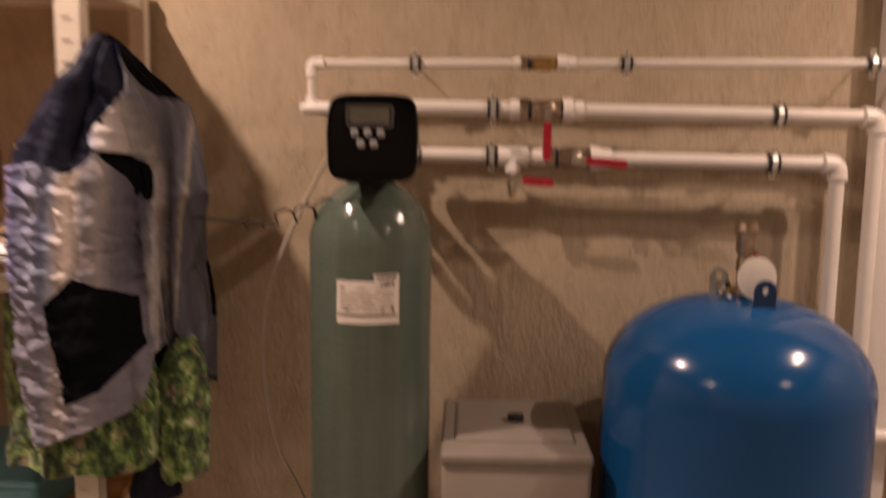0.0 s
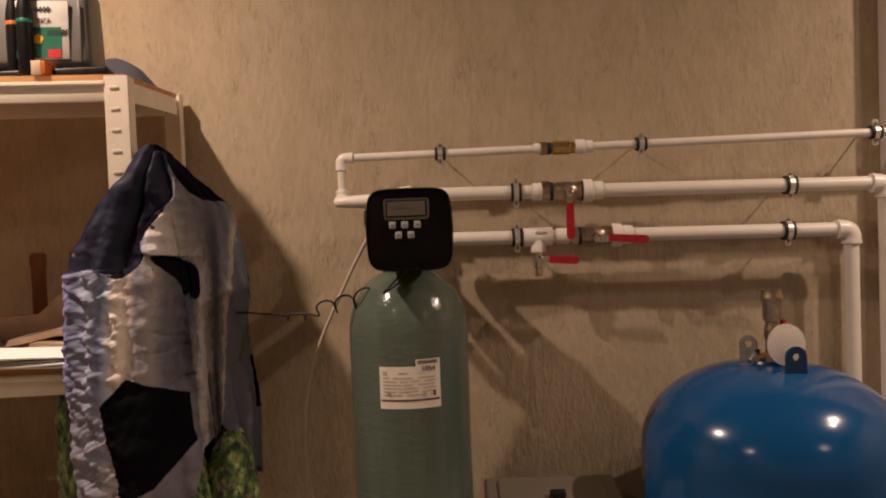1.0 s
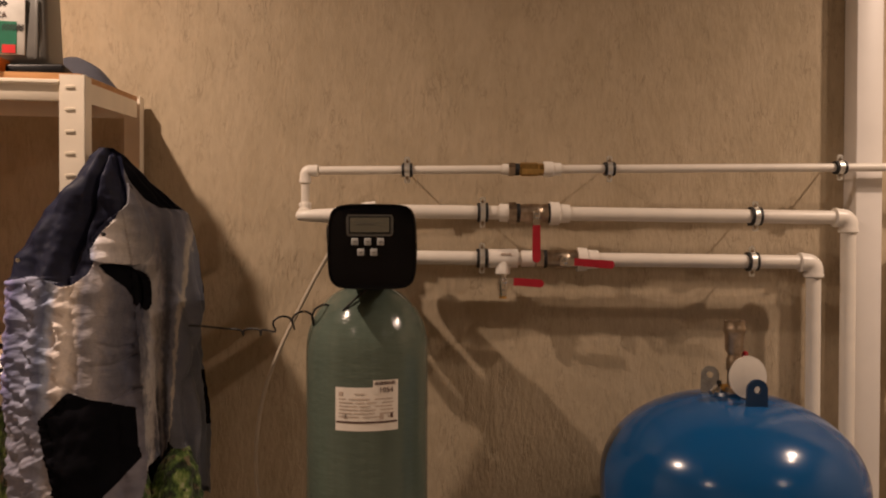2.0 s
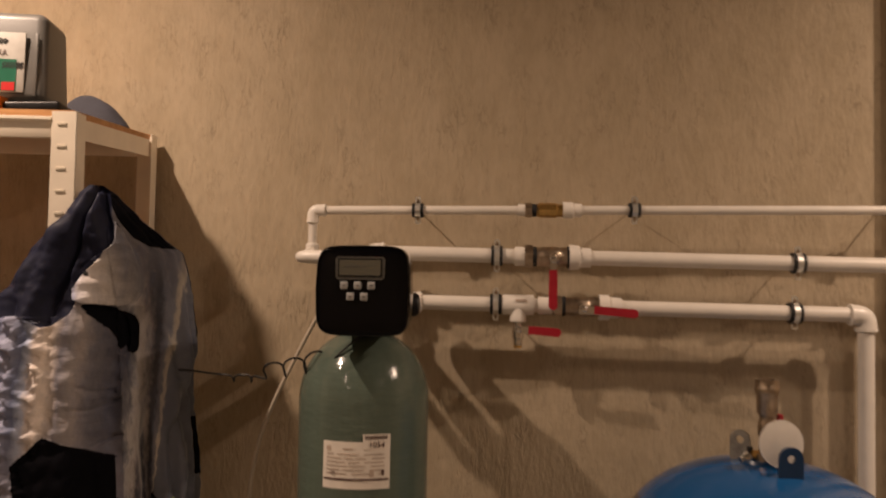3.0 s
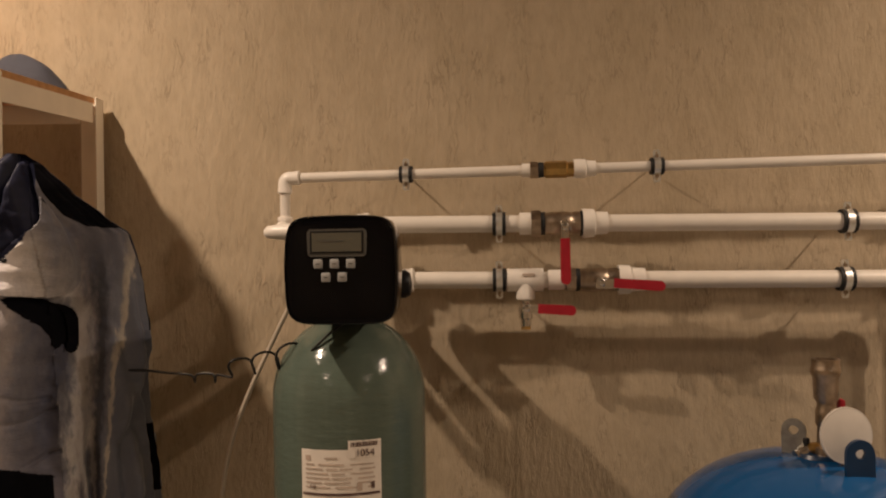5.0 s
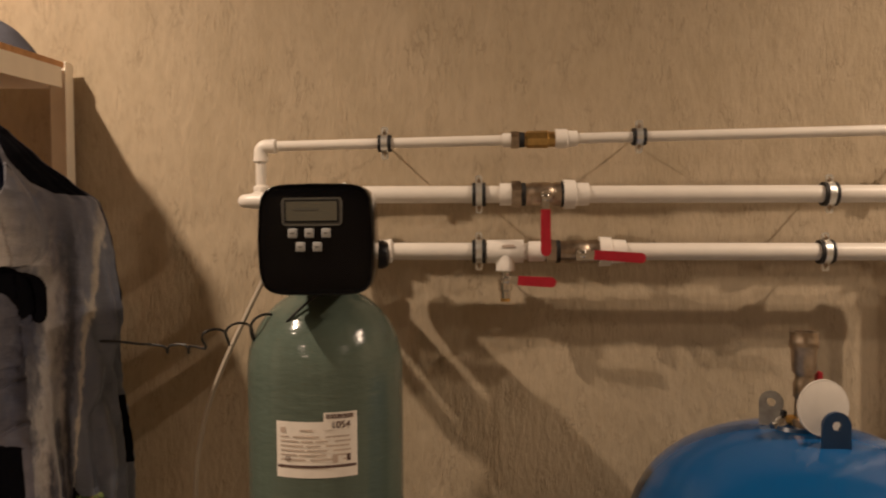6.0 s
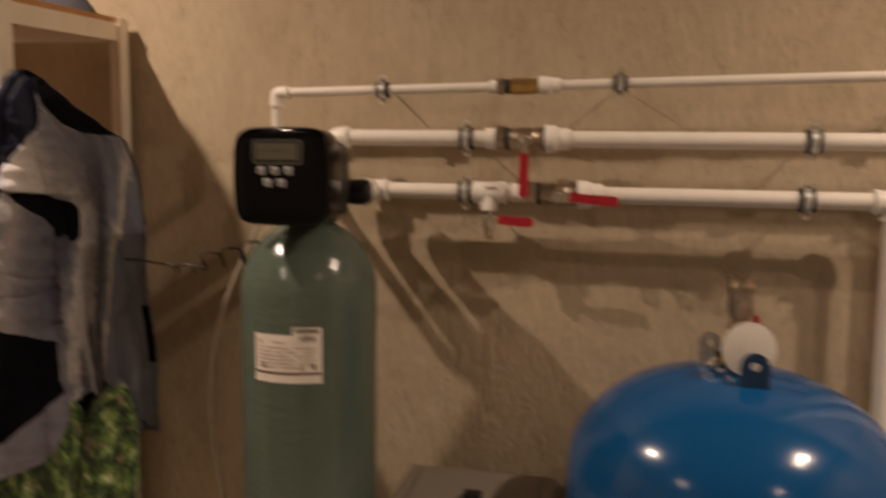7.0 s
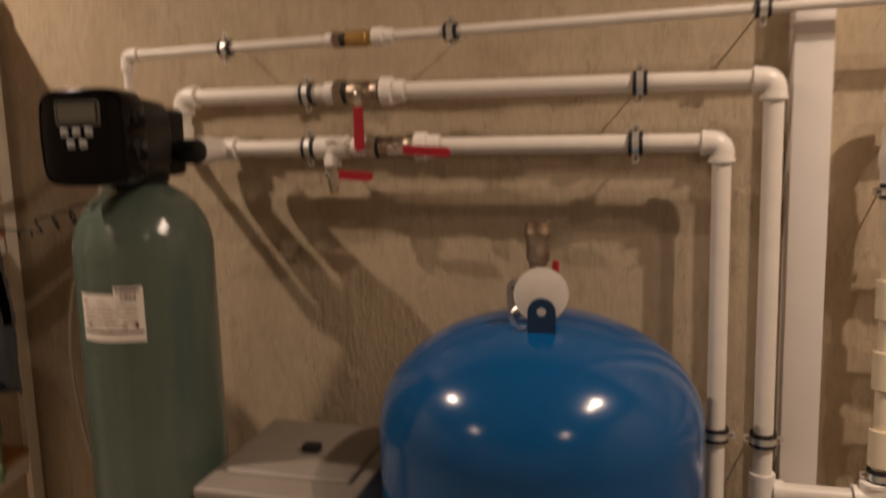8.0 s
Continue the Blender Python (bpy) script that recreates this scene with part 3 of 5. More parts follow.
# lower pipe
p3 = thing("lower_water_pipe", "white plastic water pipe with drain tap and open red-handled valve", "pipe")
z3 = lambda x: 1.4455 - x * 0.0100
straight("pipe", (-0.19, PY, z3(-0.19)), (0.03, PY, z3(0.03)), R2, p3)
straight("pipe", (0.07, PY, z3(0.07)), (0.13, PY, z3(0.13)), R2 - 0.001, p3)
straight("pipe", (0.25, PY, z3(0.25)), (0.77, PY, z3(0.77)), R2, p3)
elbow((-0.205, PY, z3(-0.2)), E, OUT, R2, p3)
straight("pipe", (-0.205, PY - 0.02, 1.447), (-0.188, -0.19, 1.447), R2, p3)
part("union", turned(B(), (-0.2015, PY - 0.036, 1.447), (0.12, -1, 0), [(0, 0.0165), (0, 0.0235), (0.028, 0.0245), (0.030, 0.0265), (0.085, 0.0265), (0.088, 0.022), (0.110, 0.0215), (0.110, 0.0165)], 24), M_FIT, p3)
elbow((0.803, PY, z3(0.803)), W, DOWN, R2, p3)
straight("pipe", (0.803, PY, 1.41), (0.803, PY, 0.003), R2 + 0.0005, p3)
tee = part("tee", turned(B(), (0.014, PY, z3(0.05)), "x", [(0, 0.0165), (0, 0.0225), (0.070, 0.0225), (0.070, 0.0165)], 24), M_FIT, p3, "white plastic tee")
part("branch", turned(B(), (0.049, PY - 0.004, z3(0.05)), "z", [(0, 0.0175), (-0.020, 0.0172), (-0.022, 0.0182), (-0.036, 0.0182), (-0.038, 0.0165), (-0.038, 0.010)], 20), M_FIT, p3)
part("mark", box(B(), (0.043, PY - 0.0235, z3(0.05) + 0.008), (0.066, PY - 0.020, z3(0.05) + 0.013)), M_FADED, tee)
tap = part("drain_tap", turned(B(), (0.049, PY - 0.004, z3(0.05) - 0.040), "z", [(0, 0.010), (-0.012, 0.010), (-0.014, 0.0135), (-0.034, 0.0135), (-0.036, 0.010), (-0.050, 0.0095), (-0.050, 0.006)], 14), M_CHROME, p3, "small chrome drain tap")
part("spout", turned(B(), (0.049, PY - 0.004, z3(0.05) - 0.086), "z", [(0, 0.009), (-0.010, 0.0095), (-0.010, 0.006)], 14), M_BRASS, tap)
lever(p3, (0.050, -0.072, 1.392), (0.143, -0.074, 1.386))
part("socket", turned(B(), (0.094, PY, z3(0.1)), "x", [(0, 0.016), (0, 0.0195), (0.030, 0.0195), (0.030, 0.016)], 24), M_FIT, p3)
part("union_nut", turned(B(), (0.128, PY, z3(0.13)), "x", [(0, 0.016), (0, 0.0235), (0.018, 0.0235), (0.020, 0.019), (0.025, 0.019)], 6), M_NICKEL, p3)
v3 = part("ball_valve", turned(B(), (0.152, PY, z3(0.18)), "x", [(0, 0.016), (0, 0.0215), (0.012, 0.0215), (0.018, 0.0225), (0.048, 0.0225), (0.054, 0.020), (0.060, 0.0225), (0.076, 0.0225), (0.076, 0.016)], 12), M_NICKEL, p3, "dull nickel ball valve")
part("coupling", turned(B(), (0.228, PY, z3(0.25)), "x", [(0, 0.02), (0, 0.0285), (0.022, 0.0275), (0.024, 0.0235), (0.050, 0.0220), (0.050, 0.0165)], 24), M_FIT, p3)
part("stem", turned(B(), (0.187, PY - 0.015, z3(0.18)), (0, -1, 0), [(0, 0.009), (0.020, 0.008), (0.028, 0.006)], 12), M_CHROME, v3)
lever(p3, (0.192, -0.084, 1.440), (0.308, -0.086, 1.431))
part("lever_plate", box(B(), (0.180, -0.0855, 1.428), (0.228, -0.0825, 1.446), 0.001), M_CHROME, p3)

# dark ring in place of the shade between nut and valve
part("dark_ring", turned(B(), (0.146, PY, z3(0.15)), "x", [(0, 0.017), (0, 0.0220), (0.008, 0.0220), (0.008, 0.017)], 20), M_RUBBER, p3)

for x in (-0.181, 0.305, 0.865, 1.45):
    clamp((x, PY, z1(x)), "x", R1, 0.017)
for x in (0.0, 0.659):
    clamp((x, PY, z2(x)), "x", R2, 0.016)
for x in (-0.001, 0.652):
    clamp((x, PY, z3(x)), "x", R2, 0.016)
clamp((0.887, PY, 0.886), "z", R2 + 0.001, 0.014)
clamp((0.803, PY, 0.890), "z", R2 + 0.001, 0.014)

# distribution manifold right of the trunking
MX = 1.085
man = thing("pipe_manifold", "cream plastic manifold with red-handled shutoff taps", "manifold")
straight("pipe", (MX, PY, 1.52), (MX, PY, 1.34), 0.0170, man, M_CREAM)
straight("pipe", (MX, PY, 1.345), (MX, PY, 0.80), 0.0145, man, M_CREAM)
elbow((MX, PY, 1.537), E, DOWN, 0.0175, man)
straight("pipe", (MX + 0.02, PY, 1.537), (RIGHT - 0.001, PY, 1.540), 0.0150, man, M_CREAM)
elbow((MX - 0.008, PY, 0.785), W, UP, 0.0175, man)
part("valve_body", turned(B(), (MX, PY, 1.362), "z", [(0, 0.02), (0, 0.0245), (0.02, 0.0245), (0.028, 0.028), (0.052, 0.028), (0.062, 0.0245), (0.092, 0.0245), (0.092, 0.02)], 20), M_FIT, man)
knob = part("valve_stem", turned(B(), (MX + 0.004, PY - 0.02, 1.395), (0, -1, 0), [(0, 0.011), (0.022, 0.011), (0.024, 0.015), (0.036, 0.015), (0.038, 0.01)], 14), M_RED, man, "red handle hub")
hb = B()
outline_plate(hb, [(MX - 0.006, 1.342), (MX + 0.012, 1.342), (MX + 0.014, 1.395), (MX + 0.011, 1.425), (MX - 0.003, 1.425), (MX - 0.006, 1.395)], -0.104, -0.092)
part("handle", hb, M_RED, knob, "red plastic handle")
for z in (1.304, 1.158, 1.030, 0.886):
    part("tee", turned(B(), (MX, PY, z - 0.034), "z", [(0, 0.0145), (0, 0.0215), (0.068, 0.0215), (0.068, 0.0145)], 20), M_CREAM, man)
    straight("branch", (MX + 0.018, PY, z), (MX + 0.062, PY, z - 0.002), 0.0120, man, M_CREAM)
    part("adapter", turned(B(), (MX + 0.056, PY, z - 0.002), "x", [(0, 0.012), (0, 0.0150), (0.026, 0.0165), (0.036, 0.0165), (0.036, 0.01)], 20), M_CREAM, man)
    t = part("shutoff_tap", turned(B(), (MX + 0.091, PY, z - 0.003), "x", [(0, 0.0085), (0.006, 0.0125), (0.020, 0.0125), (0.024, 0.0145), (0.040, 0.0145), (0.044, 0.012), (0.060, 0.012), (0.060, 0.008)], 12), M_CHROME, man, "small chrome shutoff tap")
    cx = MX + 0.122
    part("stem", turned(B(), (cx, PY - 0.012, z - 0.003), (0, -1, 0), [(0, 0.006), (0.022, 0.006), (0.022, 0.0085), (0.030, 0.0085), (0.031, 0.006)], 10), M_RED, t)
    wing = B()
    for k in (1, -1):
        outline_plate(wing, [(cx, z - 0.009), (cx + k * 0.008, z - 0.011), (cx + k * 0.020, z - 0.008), (cx + k * 0.024, z - 0.002), (cx + k * 0.020, z + 0.003), (cx + k * 0.008, z + 0.003), (cx, z + 0.005)], -0.087, -0.081)
    outline_plate(wing, [(cx - 0.004, z - 0.028), (cx + 0.004, z - 0.028), (cx + 0.006, z - 0.010), (cx + 0.005, z + 0.014), (cx - 0.005, z + 0.014), (cx - 0.006, z - 0.010)], -0.0875, -0.0805)
    part("butterfly_handle", wing, M_RED, t, "red butterfly handle")
    part("coupling", turned(B(), (MX + 0.150, PY, z - 0.004), "x", [(0, 0.010), (0, 0.0160), (0.024, 0.0150), (0.024, 0.01)], 20), M_FIT, man)
    straight("branch", (MX + 0.17, PY, z - 0.004), (RIGHT - 0.001, PY, z), 0.0120, man, M_CREAM)
clamp((MX, PY, 1.347), "z", 0.0175, 0.014)
clamp((MX, PY, 0.832), "z", 0.0150, 0.014)

# ---- filter column ----
FX, FY, FR = -0.2585, -0.2596, 0.128
col = thing("filter_column", "green fibreglass pressure vessel standing on the floor", "water filter")
prof = [(0.06, FR - 0.004), (0.09, FR)] + [(1.255 * k / 6 + 0.09 * (1 - k / 6), FR) for k in range(1, 7)]
prof += [(1.262 + 0.136 * math.sin(a), FR * math.cos(a)) for a in [radians(d) for d in range(3, 74, 4)]]
prof += [(1.394, 0.03)]
part("vessel", turned(B(), (FX, FY, 0), "z", prof, 72), M_GREEN, col)
part("foot", turned(B(), (FX, FY, 0), "z", [(0, 0.105), (0, 0.130), (0.10, 0.131), (0.105, 0.128), (0.105, 0.1)], 48), M_BODY, col, "black plastic foot")


def wrapped(bm, a0, a1, z0, z1, r, n=24):
    """A sheet lying on the vessel between two bearings (radians from straight ahead)."""
    lo, hi = [], []
    for k in range(n + 1):
        a = a0 + (a1 - a0) * k / n
        for row, z in ((lo, z0), (hi, z1)):
            row.append((FX + r * math.sin(a), FY - r * math.cos(a), z))
    front = [bm.verts.new(p) for p in lo + hi[::-1]]
    m = n + 1
    for k in range(n):
        bm.faces.new((front[k], front[k + 1], front[2 * m - 2 - k], front[2 * m - 1 - k]))
    return bm


def bearing(x):
    return math.asin((x - FX) / FR)


lab = tagged(new("type_label"), "white paper label with faint print stuck on the vessel", "label")
A0, A1 = bearing(-0.3125), bearing(-0.1900)
sheet = part("sheet", wrapped(B(), A0, A1, 1.113, 1.199, FR + 0.0006), M_LABEL, lab)
tag = part("sticker", wrapped(B(), bearing(-0.238), bearing(-0.190), 1.186, 1.213, FR + 0.0012), M_LABEL, lab, "small white sticker with bar code")
part("stripe", wrapped(B(), A0 + 0.02, A1 - 0.02, 1.1285, 1.1325, FR + 0.0013), M_INK, sheet, "dark printed stripe")
random.seed(4)
for row, z in enumerate((1.186, 1.176, 1.169, 1.162, 1.155, 1.148, 1.141)):
    a = A0 + 0.06 + (0.25 if row == 0 else 0)
    end = A1 - 0.08 - (0.42 if row < 1 else 0.0)
    while a < end:
        b = min(end, a + random.uniform(0.10, 0.34))
        part("print", wrapped(B(), a, b, z - 0.0011, z + 0.0011, FR + 0.0013, 6), M_FADED, sheet)
        a = b + random.uniform(0.02, 0.09)
part("emblem", wrapped(B(), A0 + 0.06, A0 + 0.13, 1.182, 1.190, FR + 0.0013, 4), M_FADED, sheet)
part("emblem", wrapped(B(), A1 - 0.13, A1 - 0.09, 1.138, 1.148, FR + 0.0015, 4), M_INK, sheet)
part("emblem", wrapped(B(), A1 - 0.30, A1 - 0.24, 1.136, 1.148, FR + 0.0015, 4), M_FADED, sheet)
a = bearing(-0.234)
while a < bearing(-0.195):
    b = a + random.uniform(0.004, 0.014)
    part("bar", wrapped(B(), a, b, 1.2035, 1.2105, FR + 0.0018, 2), M_INK, tag)
    a = b + random.uniform(0.003, 0.007)


def lettering(text, size, at, turn, mat, parent, name="lettering", lift=0.0):
    """Text as a thin mesh, facing the room."""
    cu = bpy.data.curves.new(name, "FONT")
    cu.body, cu.size, cu.extrude, cu.align_x = text, size, 0.0003, "CENTER"
    tmp = bpy.data.objects.new(name, cu)
    scene.collection.objects.link(tmp)
    bpy.context.view_layer.update()
    me = bpy.data.meshes.new_from_object(tmp.evaluated_get(bpy.context.evaluated_depsgraph_get()))
    bpy.data.objects.remove(tmp)
    me.transform(pose(*at, 90, 0, turn))
    me.materials.clear()
    me.materials.append(mat)
    ob = new(name, me)
    ob.parent = parent
    return ob


am = (bearing(-0.238) + bearing(-0.190)) / 2
lettering("1054", 0.015, (FX + (FR + 0.0022) * math.sin(am), FY - (FR + 0.0022) * math.cos(am), 1.189), math.degrees(am), M_INK, tag)
am = A0 + 0.16
lettering("CE", 0.008, (FX + (FR + 0.002) * math.sin(am), FY - (FR + 0.002) * math.cos(am), 1.140), math.degrees(am), M_INK, sheet)

# control head
head = thing("control_head", "glossy black filter control head with display and five buttons", "control valve")
HX, HZ = -0.2375, 1.476


def head_loop(y, s, grow=0.0):
    """The rounded, slightly barrel-shaped outline of the cover."""
    out = []
    for j in range(64):
        a = 2 * math.pi * j / 64
        c, q = math.cos(a), math.sin(a)
        e = 2 / 7.0
        x, z = abs(c) ** e * (1 if c > 0 else -1), abs(q) ** e * (1 if q > 0 else -1)
        w = 0.0865 * (1 - 0.075 * max(z, 0) ** 2 - 0.065 * max(-z, 0) ** 2)
        hgt = 0.0825 * (1 - 0.03 * x * x)
        out.append((HX + x * (w * s + grow), y, HZ + z * (hgt * s + grow)))
    return out


cover = part("cover", rings(B(), [head_loop(-0.372, 0.975), head_loop(-0.376, 0.992), head_loop(-0.414, 1.0), head_loop(-0.425, 0.993), head_loop(-0.4295, 0.978), head_loop(-0.4305, 0.955), head_loop(-0.4285, 0.945), head_loop(-0.429, 0.93), head_loop(-0.430, 0.6), head_loop(-0.430, 0.3), head_loop(-0.430, 0.02)]), M_BLACK, head, "glossy black front cover", 50)
part("back_cover", rings(B(), [head_loop(-0.27, 0.72), head_loop(-0.28, 0.78), head_loop(-0.3715, 0.90)]), M_BODY, head)
part("valve_body", box(B(), (-0.305, -0.275, 1.40), (-0.212, -0.165, 1.530), 0.012, 3), M_BODY, head)
part("neck", turned(B(), (FX, FY, 1.388), "z", [(0, 0.045), (0.002, 0.054), (0.030, 0.056), (0.030, 0.03)], 32), M_BODY, head)
part("port", turned(B(), (-0.215, -0.200, 1.446), "x", [(0, 0.017), (0.014, 0.017), (0.016, 0.024), (0.048, 0.025), (0.056, 0.020), (0.058, 0.010)], 18), M_BODY, head, "black port nut")
part("port", turned(B(), (-0.300, -0.205, 1.500), (-1, 0, 0), [(0, 0.017), (0.02, 0.017), (0.022, 0.022), (0.05, 0.022), (0.05, 0.01)], 18), M_BODY, head)
bz = B()
outline_plate(bz, [(-0.2855 + dx, 1.4960 + dz) for dx, dz in ((0, 0.004), (0.004, 0), (0.084, 0), (0.088, 0.004), (0.089, 0.036), (0.085, 0.041), (0.003, 0.041), (-0.001, 0.036))], -0.4315, -0.415)
bezel = part("display_frame", bz, M_BEZEL, head, "grey display frame")
# black plate paints the shade of the display recess
part("display_recess_shade", box(B(), (-0.2815, -0.4322, 1.5010), (-0.2020, -0.426, 1.5340)), M_BODY, bezel)
part("display", box(B(), (-0.279, -0.4325, 1.5035), (-0.2045, -0.426, 1.5315)), M_LCD, bezel, "unlit grey-green display")
part("display_line", box(B(), (-0.268, -0.4329, 1.5185), (-0.232, -0.4320, 1.5205)), M_BEZEL, bezel)
for bx, bz_ in ((-0.270, 1.4855), (-0.2455, 1.4855), (-0.221, 1.4855), (-0.2585, 1.4655), (-0.234, 1.4655)):
    k = part("button", box(B(), (bx - 0.0066, -0.4345, bz_ - 0.0070), (bx + 0.0066, -0.425, bz_ + 0.0070), 0.002), M_BUTTON, head, "square grey button")
    part("button_mark", box(B(), (bx - 0.003, -0.4349, bz_ - 0.0008), (bx + 0.003, -0.4340, bz_ + 0.0008)), M_BEZEL, k)

# drain hose and coiled cable
hose = thing("drain_hose", "milky thin plastic drain hose hanging from the control head", "hose")
part("hose", tube(B(), [(-0.325, -0.20, 1.50), (-0.350, -0.20, 1.455), (-0.378, -0.20, 1.405), (-0.41, -0.20, 1.342), (-0.452, -0.20, 1.255), (-0.486, -0.20, 1.165), (-0.505, -0.20, 1.06), (-0.505, -0.20, 0.95), (-0.48, -0.20, 0.80), (-0.425, -0.20, 0.68), (-0.36, -0.16, 0.50), (-0.34, -0.12, 0.25), (-0.34, -0.10, 0.01)], 0.0041, 12, True, 5), M_HOSE, hose)
cab = thing("coiled_cable", "thin black coiled cable running to the shelf", "cable")
pts = [(-0.246, -0.33, 1.395), (-0.275, -0.345, 1.372), (-0.300, -0.35, 1.348)]
for lp, (x0, w, hgt) in enumerate(((-0.315, 0.052, 0.030), (-0.365, 0.042, 0.022), (-0.408, 0.038, 0.018))):
    for k in range(1, 9):
        a = math.pi * k / 8
        pts.append((x0 - w * (1 - math.cos(a)) / 2, -0.32 + 0.01 * math.sin(a * 2), 1.326 - lp * 0.006 + hgt * math.sin(a)))
    pts.append((x0 - w + 0.003, -0.315, 1.312 - lp * 0.006))
pts += [(-0.470, -0.31, 1.304), (-0.474, -0.308, 1.292), (-0.479, -0.305, 1.304), (-0.508, -0.30, 1.303), (-0.512, -0.30, 1.290), (-0.518, -0.30, 1.302), (-0.56, -0.30, 1.306), (-0.62, -0.31, 1.312), (-0.76, -0.36, 1.31), (-0.79, -0.42, 1.28)]
part("cable", tube(B(), pts, 0.0021, 8, True, 3), M_CABLE, cab)

# ---- salt cabinet between the vessels ----
cabt = thing("salt_cabinet", "white plastic salt cabinet with sloping lid on the floor", "cabinet")
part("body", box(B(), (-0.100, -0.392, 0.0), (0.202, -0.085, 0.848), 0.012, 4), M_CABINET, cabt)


def dome(bm):
    for q in bm.verts:
        q.co.z -= max(0.0, -0.25 - q.co.y) * 0.10
    return bm


lid_ob = part("lid", dome(box(B(), (-0.103, -0.397, 0.843), (0.205, -0.080, 0.869), 0.009, 4)), M_LID, cabt, "rounded lid, coloured darker for shade")
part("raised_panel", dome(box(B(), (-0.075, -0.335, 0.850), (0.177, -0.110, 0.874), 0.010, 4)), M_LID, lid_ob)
part("latch", box(B(), (0.040, -0.245, 0.870), (0.075, -0.222, 0.886), 0.004), M_RUBBER, lid_ob, "small black latch")

# ---- expansion tank ----
TX, TY, TR = 0.504, -0.291, 0.2665
tank = thing("expansion_tank", "glossy blue enamelled steel expansion tank", "pressure tank")
prof = [(0.10, TR * 0.80), (0.14, TR * 0.95), (0.20, TR), (0.60, TR), (0.96, TR)]
prof += [(0.985 + 0.185 * math.sin(a) ** 0.97, TR * math.cos(a) ** 0.93) for a in [radians(d) for d in range(2, 86, 3)]]
prof += [(1.1705, 0.004)]
part("shell", turned(B(), (TX, TY, 0), "z", prof, 96), M_BLUE, tank, "", 60)
for k in range(3):
    a = radians(90 + 120 * k)
    cx, cy = TX + 0.21 * math.cos(a), TY + 0.21 * math.sin(a)
    part("leg", box(B(), (cx - 0.03, cy - 0.03, 0), (cx + 0.03, cy + 0.03, 0.16), 0.008), M_BLUE, tank)
part("flange", turned(B(), (TX, TY, 1.160), "z", [(0, 0.040), (0.006, 0.044), (0.014, 0.040), (0.016, 0.02)], 40), M_LUG, tank, "flat blue flange")


def lug(x, y, z, turn, mat, w=0.0215, name="lifting_lug"):
    """A rounded lifting tab with an eye."""
    hgt = 0.056
    rim = [(-w, 0), (w, 0), (w, hgt - w)] + [(w * math.cos(t), hgt - w + w * math.sin(t)) for t in [math.pi * k / 12 for k in range(1, 12)]] + [(-w, hgt - w)]
    ex, ez, er = 0.0, hgt - w, 0.0075
    bm = B()
    k = len(rim)
    eye = []
    for px, pz in rim:
        a = math.atan2(pz - ez, px - ex)
        eye.append((ex + er * math.cos(a), ez + er * math.sin(a)))
    f0, f1 = [bm.verts.new((a, -0.003, b)) for a, b in rim], [bm.verts.new((a, 0.003, b)) for a, b in rim]
    e0, e1 = [bm.verts.new((a, -0.003, b)) for a, b in eye], [bm.verts.new((a, 0.003, b)) for a, b in eye]
    for j in range(k):
        n_ = (j + 1) % k
        for q in ((f0[j], f0[n_], e0[n_], e0[j]), (f1[j], f1[n_], e1[n_], e1[j]), (f0[j], f0[n_], f1[n_], f1[j]), (e0[j], e0[n_], e1[n_], e1[j])):
            bm.faces.new(q)
    bmesh.ops.transform(bm, matrix=pose(x, y, z, 0, 0, turn), verts=bm.verts)
    return part(name, bm, mat, tank, "lifting lug with a round eye")


lug(0.524, -0.382, 1.158, 4, M_LUG)
lug(0.467, -0.280, 1.168, -30, M_DULLZINC, 0.0185)
fit_ = thing("tank_fittings", "brass riser with white-faced gauge on the blue tank", "fitting")
part("riser", turned(B(), (0.508, -0.306, 1.165), "z", [(0, 0.022), (0.02, 0.022), (0.022, 0.015), (0.052, 0.014), (0.056, 0.0165), (0.076, 0.0165), (0.084, 0.0140), (0.090, 0.0140), (0.096, 0.0185), (0.130, 0.0195), (0.134, 0.0225), (0.143, 0.0225), (0.146, 0.0210), (0.158, 0.0210), (0.158, 0.015), (0.12, 0.014)], 24), M_NICKEL, fit_, "tarnished brass riser")
part("side_valve", turned(B(), (0.508, -0.306, 1.205), "x", [(0, 0.010), (0.026, 0.010), (0.028, 0.013), (0.038, 0.013), (0.040, 0.006)], 14), M_NICKEL, fit_)
part("handle", box(B(), (0.530, -0.302, 1.212), (0.540, -0.288, 1.258), 0.003), M_RED, fit_, "small red valve handle")
part("branch", tube(B(), [(0.508, -0.306, 1.182), (0.492, -0.303, 1.181), (0.480, -0.301, 1.180)], 0.010, 14), M_BRASS, fit_)
part("bleed_tap", turned(B(), (0.484, -0.301, 1.180), (-0.8, 0.1, -0.45), [(0, 0.010), (0.007, 0.0115), (0.015, 0.0115), (0.016, 0.008), (0.022, 0.008)], 14), M_CHROME, fit_, "chrome bleed tap")
part("bleed_knob", turned(B(), (0.478, -0.302, 1.189), (0, 0, 1), [(0, 0.005), (0.008, 0.005)], 12), M_RUBBER, fit_)
face_dir = Vector((0.22, -1, 0.05)).normalized()
gc = Vector((0.516, -0.336, 1.212))
g = part("gauge_case", turned(B(), gc, tuple(face_dir), [(-0.004, 0.020), (0.005, 0.035), (0.010, 0.0420), (0.013, 0.0430), (0.016, 0.0425), (0.016, 0.039)], 40), M_DIAL, fit_, "round white gauge case")
part("gauge_face", turned(B(), gc, tuple(face_dir), [(0.010, 0.040), (0.0155, 0.0415), (0.0165, 0.038), (0.0168, 0.001)], 40), M_DIAL, g, "plain white gauge face")

